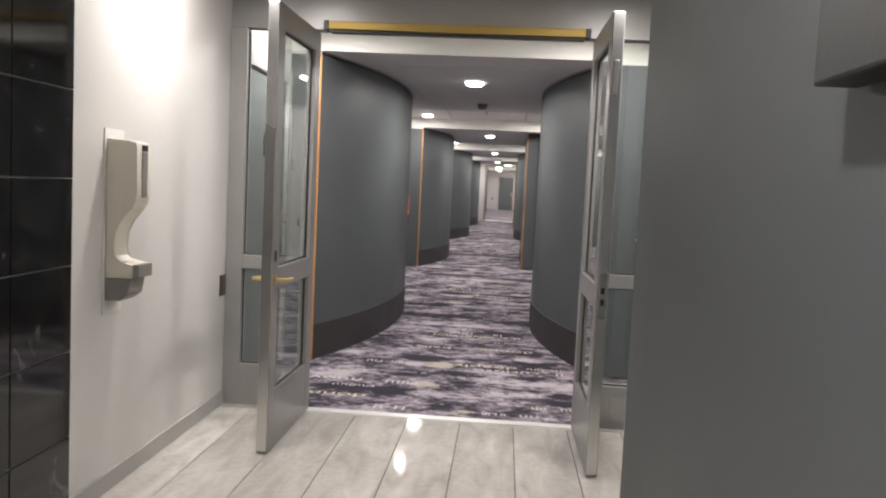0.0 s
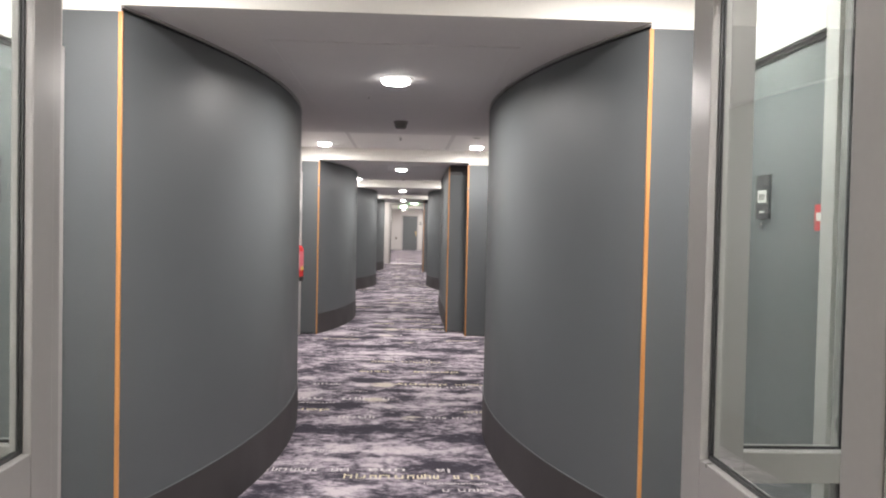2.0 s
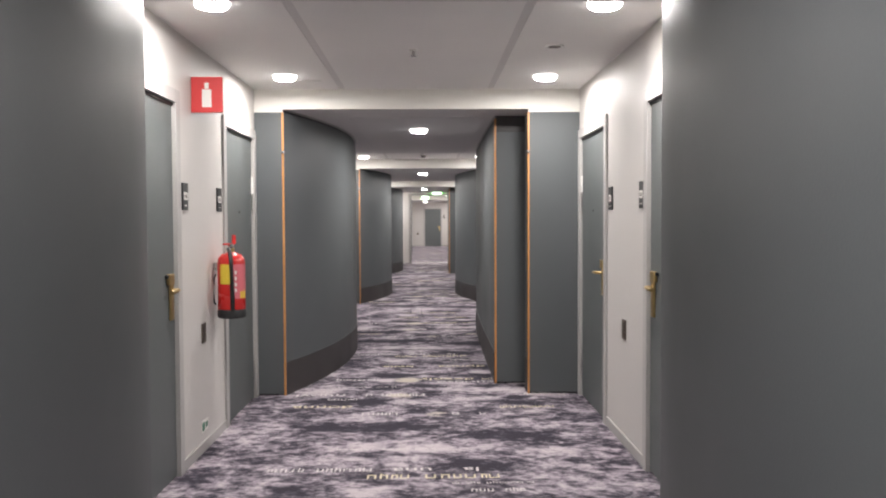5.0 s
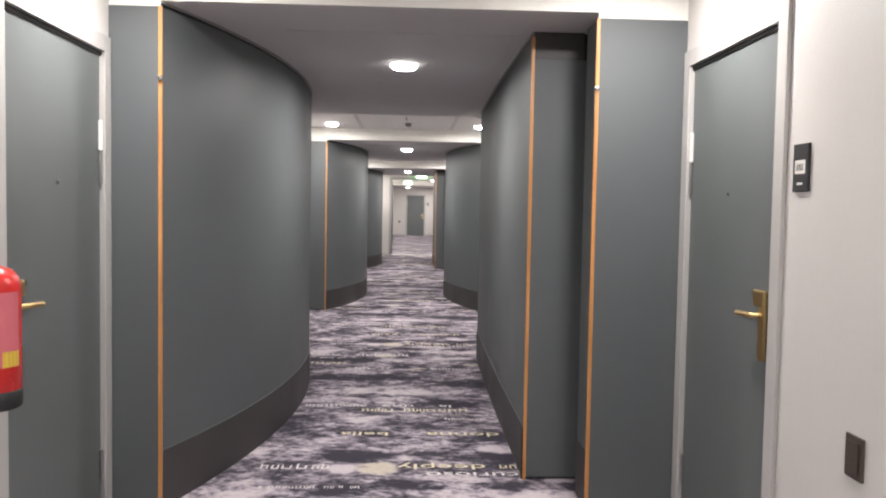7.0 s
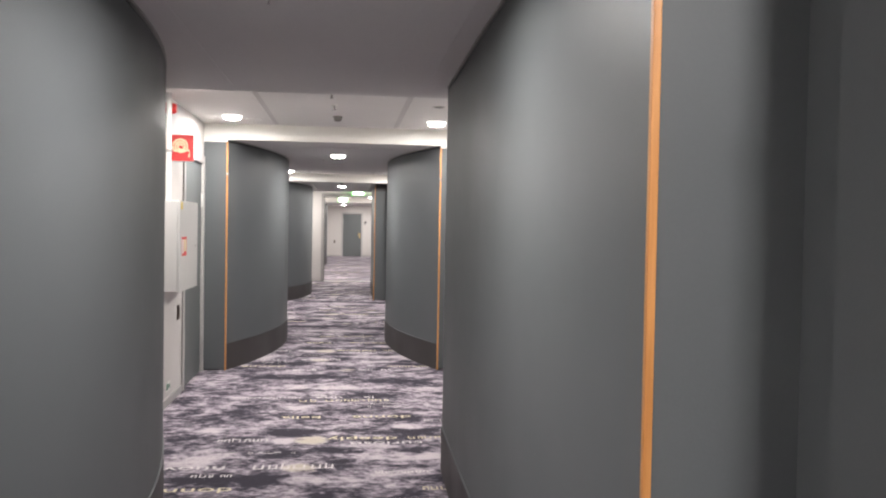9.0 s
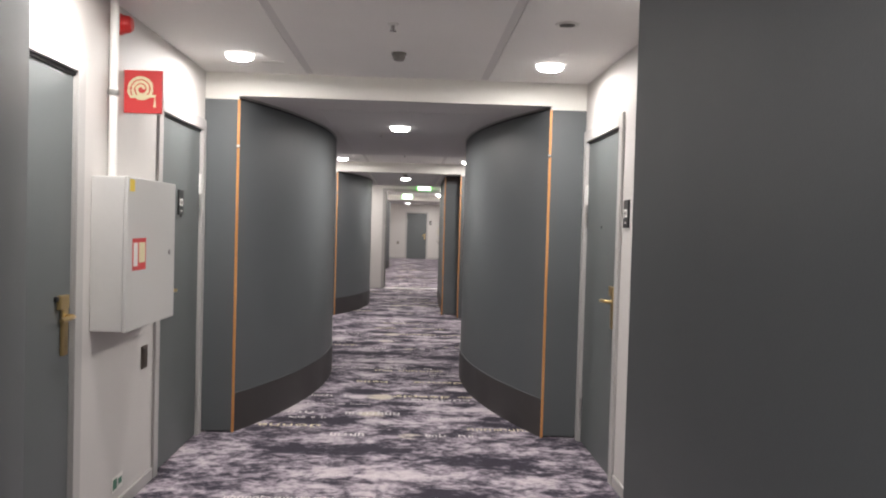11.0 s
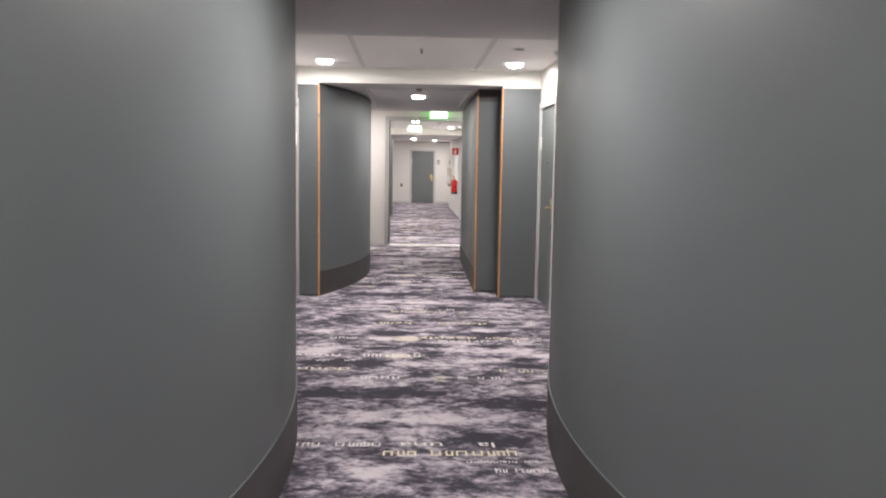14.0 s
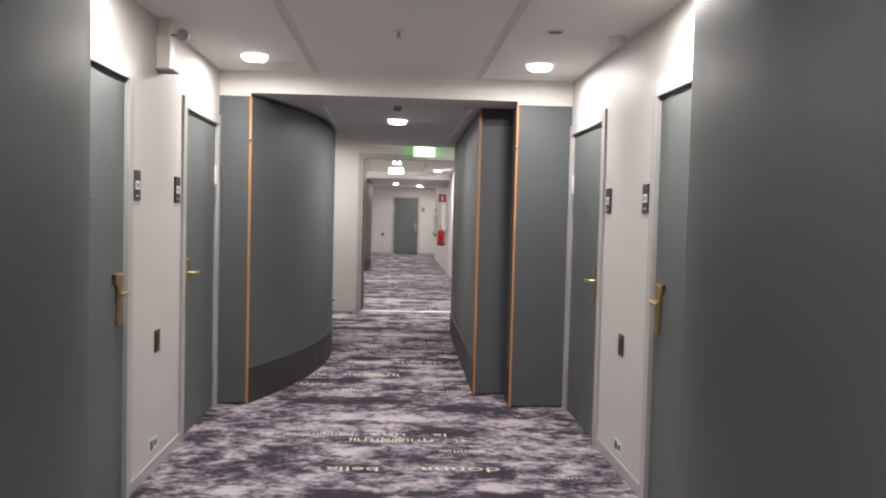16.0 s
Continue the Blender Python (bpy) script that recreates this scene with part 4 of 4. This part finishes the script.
def emergency_spot():
    x, y = WL, 25.85
    ob = thing("emergency_light", "cream twin-spot emergency light box on the wall", "emergency light")
    part("battery_box", box(x + 0.0005, x + 0.075, y - 0.045, y + 0.065, 2.225, 2.40, 0.008), CREAM, ob)
    part("base_lip", box(x + 0.0005, x + 0.10, y - 0.05, y + 0.07, 2.212, 2.2245, 0.003), GREY_PL, ob, "grey lower lip")
    part("bracket", box(x + 0.0005, x + 0.065, y - 0.02, y + 0.04, 2.4005, ZC - 0.001, 0.006), CREAM, ob)
    head = part("spot_head", lathe([(0, 0.05), (0.022, 0.045), (0.030, 0.02), (0.034, -0.012), (0.028, -0.014), (0.024, -0.004), (0, 0.0)], 18, at=(x + 0.13, y + 0.02, 2.42), axis="y"), STEEL, ob, "small steel spot head", 40)
    part("arm", tube([(x + 0.06, y + 0.02, 2.42), (x + 0.10, y + 0.03, 2.42)], 0.008), STEEL, ob, "short steel arm", 40)


emergency_spot()

# ---- small ceiling fittings ----


def detector(x, y, z, r=0.052, mat=GREY_PL, label="round grey smoke detector on the ceiling"):
    ob = thing("smoke_detector", label, "smoke detector", "smoke detectors")
    part("base", lathe([(0, -0.0004), (r, -0.0004), (r, -0.012), (r * 0.92, -0.016)], 20, at=(x, y, z)), mat, ob, smooth=40)
    part("chamber", lathe([(r * 0.86, -0.015), (r * 0.80, -r * 0.78), (r * 0.60, -r), (0, -r * 1.03)], 20, at=(x, y, z)), mat, ob, smooth=40)


def sprinkler(x, y, z, k=1.0):
    ob = thing("sprinkler_head", "small metal sprinkler head in the ceiling", "sprinkler", "sprinklers")
    part("rosette", lathe([(0, -0.0004), (0.03 * k, -0.0004), (0.026 * k, -0.008 * k), (0, -0.009 * k)], 16, at=(x, y, z)), WHITE_PL, ob, smooth=40)
    part("stem", lathe([(0.009 * k, -0.008 * k), (0.009 * k, -0.035 * k), (0.018 * k, -0.037 * k), (0.018 * k, -0.040 * k), (0, -0.041 * k)], 12, at=(x, y, z)), STEEL, ob, smooth=40)


def small_vent(x, y):
    ob = thing("ceiling_speaker_vent", "small round slatted ceiling vent", "vent", "ceiling vents")
    part("rim", lathe([(0.040, -0.0005), (0.040, -0.006), (0.046, -0.009), (0.056, -0.008), (0.060, -0.0005)], 24, at=(x, y, ZC)), WHITE_PL, ob, smooth=50)
    part("throat", lathe([(0.0395, -0.0006), (0, -0.0010)], 20, at=(x, y, ZC)), BLACK, ob, "dark throat")
    for i in range(-2, 3):
        half = math.sqrt(0.039 ** 2 - (i * 0.014) ** 2)
        part("slat", box(x - half, x + half, y + i * 0.014 - 0.002, y + i * 0.014 + 0.002, ZC - 0.008, ZC - 0.0015), GREY_PL, ob, "grey slat")


def cover_strip(x, y):
    ob = thing("ceiling_cover_strip", "narrow white cover strip on the ceiling", "cover strip", "ceiling strips")
    part("strip", box(x - 0.07, x + 0.07, y - 0.022, y + 0.022, ZC - 0.008, ZC - 0.0005, 0.003), WHITE_PL, ob)


detector(-0.19, BAY[0] + 3.43, ZS, 0.062)
detector(-0.19, 19.03, ZC, 0.045)
for Y in BAY[1:]:
    sprinkler(-0.21, Y - 1.52, ZC)
    small_vent(0.66, Y - 1.64)
    cover_strip(-1.0, Y - 0.42)
sprinkler(-0.22, 17.72, ZC)
for Y in BAY:
    sprinkler(-0.40, Y + 2.17, ZS, 0.4)
detector(-0.21, 27.95, ZS, 0.036)
detector(1.03, 25.86, ZC, 0.05, WHITE_PL, "white ceiling detector close to the wall")

# ---- glazed partition and its open doors ----
G0, G1 = Y_GLASS - 0.045, Y_GLASS + 0.045
OPEN_L, OPEN_R = -1.02, 0.61
SILL_Z, MID_A, MID_B, TOP_Z = 0.25, 0.83, 0.91, 2.25


def pane(name, x0, x1, z0, z1, parent, y=Y_GLASS):
    p = part(name, box(x0, x1, y - 0.004, y + 0.004, z0, z1), GLASS, parent, "clear glass pane")
    p.visible_shadow = False
    return p


part_ob = thing("window_partition", "grey aluminium glazed partition with two sidelights", "partition", kind="structure")
fb = bmesh.new()
for a, b in ((WL + 0.001, -1.43), (-1.085, OPEN_L), (OPEN_R, 0.745), (1.02, WR - 0.001)):
    quad_box(fb, a, b, G0, G1, 0, TOP_Z, 0.003)
for a, b in ((-1.4295, -1.0855), (0.7455, 1.0195)):
    quad_box(fb, a, b, G0, G1, 0, SILL_Z, 0.003)
    quad_box(fb, a, b, G0, G1, MID_A, MID_B, 0.003)
quad_box(fb, WL + 0.001, WR - 0.001, G0, G1, TOP_Z + 0.0005, ZC - 0.0005, 0.003)
part("partition_frame", fb, ALU, part_ob)
for a, b in ((-1.43, -1.085), (0.745, 1.02)):
    part("lower_panel", box(a + 0.05, b - 0.05, G0 - 0.006, G0 - 0.0005, 0.05, SILL_Z - 0.06, 0.002), ALU, part_ob, "grey infill panel")
    pane("pane", a + 0.0005, b - 0.0005, SILL_Z + 0.0005, MID_A - 0.0005, part_ob)
    pane("pane", a + 0.0005, b - 0.0005, MID_B + 0.0005, TOP_Z - 0.0005, part_ob)
    for z0, z1 in ((SILL_Z, MID_A), (MID_B, TOP_Z)):
        gk = bmesh.new()
        for c, d in ((a, a + 0.008), (b - 0.008, b)):
            quad_box(gk, c + 0.0006, d - 0.0006, Y_GLASS - 0.012, Y_GLASS - 0.0045, z0 + 0.001, z1 - 0.001)
        quad_box(gk, a + 0.009, b - 0.009, Y_GLASS - 0.012, Y_GLASS - 0.0045, z0 + 0.001, z0 + 0.008)
        quad_box(gk, a + 0.009, b - 0.009, Y_GLASS - 0.012, Y_GLASS - 0.0045, z1 - 0.008, z1 - 0.001)
        part("gasket", gk, BLACK, part_ob, "black rubber gasket")

oper = thing("door_operator", "gold anodised door operator box over the opening", "door closer")
part("housing", box(-0.938, 0.528, G0 - 0.075, G0 - 0.001, 2.243, 2.290, 0.006), GOLD_BOX, oper)
part("end_cap", box(-0.965, -0.9385, G0 - 0.077, G0 - 0.001, 2.240, 2.293, 0.003), BLACK, oper, "dark end cap")
part("end_cap", box(0.5285, 0.555, G0 - 0.077, G0 - 0.001, 2.240, 2.293, 0.003), BLACK, oper, "dark end cap")
part("underside_rail", box(-0.93, 0.52, G0 - 0.060, G0 - 0.001, 2.228, 2.2395, 0.002), BLACK, oper, "black guide rail")


def swing_leaf(name, hinge, angle, d, levers):
    """Hinged at x = 0; reaches to x = d * 0.8 before it is turned by angle about the hinge."""
    L, t = 0.84, 0.028
    ob = thing(name, "open grey aluminium glazed door leaf hooked back", "door", "glazed entrance leaves", at=pose(hinge[0], hinge[1], 0, 0, 0, angle))
    bm = bmesh.new()
    lim = lambda a, b: sorted((d * a, d * b))
    st = 0.112
    z0, z1, z2, z3, z4, z5 = 0.008, 0.30, 0.82, 0.93, 2.11, 2.226
    for a, b in ((0.004, st), (L - st, L)):
        x0, x1 = lim(a, b)
        quad_box(bm, x0, x1, -t, t, z0, z5, 0.004)
    x0, x1 = lim(st + 0.0005, L - st - 0.0005)
    for a, b in ((z0, z1), (z2, z3), (z4, z5)):
        quad_box(bm, x0, x1, -t, t, a, b, 0.004)
    part("leaf_frame", bm, ALU, ob)
    for a, b in ((z1, z2), (z3, z4)):
        p = part("pane", box(x0 + 0.0005, x1 - 0.0005, -0.004, 0.004, a + 0.0005, b - 0.0005), GLASS, ob, "clear glass pane")
        p.visible_shadow = False
        for s in (-1, 1):
            gk = bmesh.new()
            ya, yb = sorted((s * 0.0045, s * 0.009))
            quad_box(gk, x0 + 0.001, x0 + 0.007, ya, yb, a + 0.001, b - 0.001)
            quad_box(gk, x1 - 0.007, x1 - 0.001, ya, yb, a + 0.001, b - 0.001)
            quad_box(gk, x0 + 0.011, x1 - 0.011, ya, yb, a + 0.001, a + 0.010)
            quad_box(gk, x0 + 0.011, x1 - 0.011, ya, yb, b - 0.010, b - 0.001)
            part("gasket", gk, BLACK, ob, "black rubber gasket")
    xe = d * L
    a, b = sorted((xe + d * 0.0005, xe + d * 0.006))
    part("edge_profile", box(a, b, -t + 0.003, t - 0.003, 0.02, 2.218, 0.001), ALU_BRIGHT, ob, "bright aluminium edge profile")
    a, b = sorted((xe + d * 0.0062, xe + d * 0.0085))
    if levers:
        for s in (-1, 1):
            yy = s * t
            xk = d * (L - 0.045)
            part("lever_handle", tube([(xk, yy, 0.875), (xk, yy + s * 0.045, 0.875), (xk - d * 0.012, yy + s * 0.055, 0.875), (xk - d * 0.125, yy + s * 0.055, 0.868)], 0.0095), BRASS, ob, "polished brass lever", 40)
            part("rosette", lathe([(0.024, -0.004), (0.024, 0.004), (0, 0.005)], 18, at=(xk, yy + s * 0.004, 0.875), axis="y"), BRASS, ob, "brass rosette", 40)
            part("cylinder_cover", box(xk - 0.012, xk + 0.012, min(yy, yy + s * 0.006), max(yy, yy + s * 0.006), 0.965, 1.02, 0.003), BLACK, ob, "dark lock cylinder cover")
    else:
        strike = part("strike_plate", box(a, b, -0.016, 0.016, 0.78, 1.00, 0.001), STEEL, ob, "steel strike plate")
        a, b = sorted((xe + d * 0.0086, xe + d * 0.0092))
        for z in (0.845, 0.90):
            part("strike_hole", box(a, b, -0.009, 0.009, z, z + 0.03), BLACK, strike, "dark strike hole")
        part("flush_bolt", box(*sorted((xe + d * 0.0062, xe + d * 0.010)), -0.010, 0.010, 1.84, 2.00, 0.002), STEEL, ob, "steel flush bolt")
    for z in (0.25, 1.1, 1.95):
        part("hinge", lathe([(0, -0.05), (0.011, -0.05), (0.011, 0.05), (0, 0.05)], 12, at=(-d * 0.008, -t - 0.006, z)), ALU_BRIGHT, ob, "aluminium hinge", 40)
    return ob


swing_leaf("glazed_door_leaf", (-1.016, G0 - 0.02), -90.6, 1, True)
swing_leaf("glazed_door_leaf", (0.604, G0 - 0.02), 90.2, -1, False)
solid("trim_threshold", box(OPEN_L, OPEN_R, Y_GLASS - 0.105, Y_GLASS - 0.03, -0.01, 0.007, 0.002), PALE_METAL, "bright metal threshold strip between tile and carpet", "threshold")
solid("trim_threshold", box(WL, OPEN_L - 0.001, Y_GLASS - 0.10, Y_GLASS - 0.046, -0.01, 0.002), STONE, "stone strip along the partition", "threshold")
solid("trim_threshold", box(OPEN_R + 0.001, WR, Y_GLASS - 0.10, Y_GLASS - 0.046, -0.01, 0.002), STONE, "stone strip along the partition", "threshold")

# ---- hand sanitiser dispenser on the lobby wall ----


def dispenser(at):
    x = 0.0
    ob = thing("hand_sanitiser_dispenser", "cream wall dispenser with a grey drip tray on a white backboard", "dispenser", "dispensers", at=at)
    yc = 0.0
    part("backboard", box(x + 0.0005, x + 0.006, yc - 0.085, yc + 0.085, 0.775, 1.55, 0.002), WHITE_PL, ob, "white mounting board")
    # body outline seen from the side, drawn in depth and height
    side = [(0.0065, 0.93), (0.118, 0.93), (0.124, 0.955), (0.124, 0.99), (0.062, 0.998), (0.040, 1.02), (0.034, 1.07), (0.040, 1.12), (0.064, 1.17),
            (0.112, 1.215), (0.130, 1.245), (0.134, 1.29), (0.134, 1.475), (0.126, 1.497), (0.10, 1.505), (0.0065, 1.51)]

    def slab(pts, y0, y1):
        bm = bmesh.new()
        a = [bm.verts.new((x + d, y0, z)) for d, z in pts]
        b = [bm.verts.new((x + d, y1, z)) for d, z in pts]
        bm.faces.new(a)
        bm.faces.new(list(reversed(b)))
        for i in range(len(pts)):
            j = (i + 1) % len(pts)
            bm.faces.new((a[i], a[j], b[j], b[i]))
        es = [e for e in bm.edges if abs(e.verts[0].co.y - e.verts[1].co.y) < 1e-6]
        bmesh.ops.bevel(bm, geom=es, offset=0.006, segments=2, profile=0.6, affect="EDGES")
        return bm

    part("body", slab(side, yc - 0.065, yc + 0.065), CREAM, ob, smooth=35)
    part("front_window", box(x + 0.1345, x + 0.137, yc - 0.020, yc + 0.030, 1.27, 1.46, 0.001), GREY_PL, ob, "grey inspection window")
    part("lock_button", box(x + 0.1345, x + 0.138, yc - 0.02, yc + 0.03, 1.463, 1.488, 0.001), BLACK, ob, "dark lock button")
    part("tray_front", box(x + 0.1245, x + 0.150, yc - 0.066, yc + 0.066, 0.935, 0.99, 0.004), GREY_PL, ob, "grey push bar")
    tray = [(0.0065, 0.835), (0.07, 0.835), (0.105, 0.86), (0.118, 0.929), (0.0065, 0.929)]
    part("drip_tray", slab(tray, yc - 0.070, yc + 0.070), GREY_PL, ob, "dark grey drip tray", 35)
    return ob


dp = dispenser(pose(WL, 2.027, 0))
copy_thing(dp, pose(WR, 47.4, -0.05) @ HALF)

# ---- hanging black sign on the lobby wall ----
sg = thing("direction_sign", "black direction sign board on the grey wall with pale marks", "sign")
part("board", box(0.430, 0.478, -0.92, -0.432, 1.4975, 1.79, 0.004), BLACK, sg)
for i, (a, b) in enumerate(((-0.62, -0.55), (-0.54, -0.47))):
    part("mark", box(0.4280, 0.4298, a, b, 1.605, 1.70 - i * 0.03), PAPER, sg, "pale bar of lettering")

# ---- framed opening at the corridor end and the exit signs ----
bm = bmesh.new()
FL, FR, FT = -0.70, 0.66, 2.285
quad_box(bm, WL - 0.1, FL - 0.06, Y_FRAME - 0.04, Y_FRAME + 0.12, 0, 2.6)
quad_box(bm, FR + 0.06, WR + 0.1, Y_FRAME - 0.04, Y_FRAME + 0.12, 0, 2.6)
quad_box(bm, FL - 0.06, FR + 0.06, Y_FRAME - 0.04, Y_FRAME + 0.12, FT + 0.06, 2.6)
solid("wall_cross", bm, WHITE_WALL, "pale grey cross wall round the framed opening", "wall")
fo = thing("door_frame_opening", "grey steel frame of an open fire door", "door frame", kind="structure")
bm = bmesh.new()
for a, b in ((FL - 0.07, FL), (FR, FR + 0.07)):
    quad_box(bm, a, b, Y_FRAME - 0.056, Y_FRAME + 0.136, 0, FT, 0.004)
quad_box(bm, FL - 0.07, FR + 0.07, Y_FRAME - 0.056, Y_FRAME + 0.136, FT + 0.0005, FT + 0.07, 0.004)
part("steel_frame", bm, FRAME, fo)
part("seal", box(FL + 0.0005, FL + 0.012, Y_FRAME + 0.02, Y_FRAME + 0.05, 0.0, FT - 0.001), BLACK, fo, "black door seal")
solid("trim_threshold", box(FL, FR, Y_FRAME - 0.07, Y_FRAME + 0.09, 0.0005, 0.010, 0.003), PALE_METAL, "bright metal threshold strip on the carpet", "threshold")
ld = thing("fire_door_leaf", "grey fire door leaf standing open against the wall", "door")
part("leaf", box(-0.755, -0.700, Y_FRAME + 0.15, Y_FRAME + 0.95, 0.01, 2.24, 0.003), GREY_DOOR, ld)
part("edge_lip", box(-0.699, -0.694, Y_FRAME + 0.16, Y_FRAME + 0.94, 0.02, 2.23, 0.001), BLACK, ld, "dark edge seal")


def exit_sign(x, y, z, w, h):
    ob = thing("exit_sign", "lit green and white exit sign box under the ceiling", "exit sign", "exit signs", at=pose(x, y, z))
    part("housing", box(-w / 2, w / 2, -0.03, 0.03, h / 2, h / 2 + 0.025, 0.004), WHITE_PL, ob, "white housing")
    part("panel", box(-w / 2, w / 2, -0.022, 0.022, -h / 2, h / 2 - 0.0005, 0.002), EXIT_GREEN, ob, "lit green panel")
    part("pictogram", box(-w * 0.46, w * 0.46, -0.0245, -0.0225, -h * 0.48, h * 0.47), EXIT_WHITE, ob, "lit white pictogram field")
    for e in (-1, 1):
        part("end_lens", box(*sorted((e * (w / 2 + 0.0005), e * (w / 2 + 0.008))), -0.020, 0.020, -h / 2, h / 2 - 0.001, 0.002), EXIT_EDGE, ob, "lit green end lens")
    part("hanger", box(-0.02, 0.02, -0.012, 0.012, h / 2 + 0.0255, ZC - z - 0.0005, 0.002), WHITE_PL, ob, "white hanger")
    return ob


exit_sign(0.195, Y_FRAME - 0.12, 2.40, 0.30, 0.14)
exit_sign(-0.22, 37.4, 2.32, 0.29, 0.13)
tw = thing("emergency_light", "twin emergency spots under the ceiling", "emergency light")
part("mount", box(-0.40, -0.02, 36.99, 37.05, ZC - 0.03, ZC - 0.0005, 0.004), WHITE_PL, tw)
for x in (-0.255, -0.16):
    part("spot", lathe([(0, 0.04), (0.018, 0.035), (0.026, 0.0)], 18, at=(x, 36.95, ZC - 0.048), axis="y"), WHITE_PL, tw, "white spot head", 40)
    part("lens", lathe([(0.025, 0.0), (0.012, -0.004), (0, -0.005)], 18, at=(x, 36.95, ZC - 0.048), axis="y"), SMALL_DISC, tw, "glowing lens", 40)
    part("neck", box(x - 0.008, x + 0.008, 36.965, 37.0, ZC - 0.048, ZC - 0.0305, 0.002), WHITE_PL, tw)

# ---- lift surround: black marble tiles and a steel jamb ----
mz = [i * 0.335 for i in range(9)]
wm = thing("wall_lift_surround", "polished black marble tiles round the lift", "wall", kind="structure")
for z0, z1 in zip(mz, mz[1:]):
    for y0, y1 in ((1.31, 1.70), (0.90, 1.306)):
        part("tile", box(WL - 0.018, WL + 0.004, y0 + 0.002, y1 - 0.002, z0 + 0.002, min(z1, ZC) - 0.002, 0.0015), MARBLE, wm)
    if z1 > ZC:
        break
part("joint_bed", box(WL - 0.0195, WL - 0.002, 0.90, 1.70, 0, ZC), FRAME, wm, "pale grey joints")
solid("trim_lift_jamb", box(WL - 0.018, WL + 0.012, 0.80, 0.898, 0, ZC, 0.004), STEEL, "brushed steel lift jamb", "trim")
solid("wall_lift_front", box(WL - 0.018, WL, -4.1, 0.798, 0, ZC), STEEL, "brushed steel lift front", "wall")

# ---- lobby floor tiles ----
TW, TL = 0.31, 1.62
lay = subfloor
tile_mesh = mesh_of("tile", box(-TW / 2 + 0.0026, TW / 2 - 0.0026, -TL / 2 + 0.0018, TL / 2 - 0.0018, -0.008, 0.0, 0.001), STONE)
for i in range(-5, 5):
    for j in range(4):
        t = new("tile", tile_mesh)
        t.parent = lay
        t.location = (-0.072 + (i + 0.5) * TW, Y_GLASS - 0.10 - (j + 0.5) * TL, 0.0)
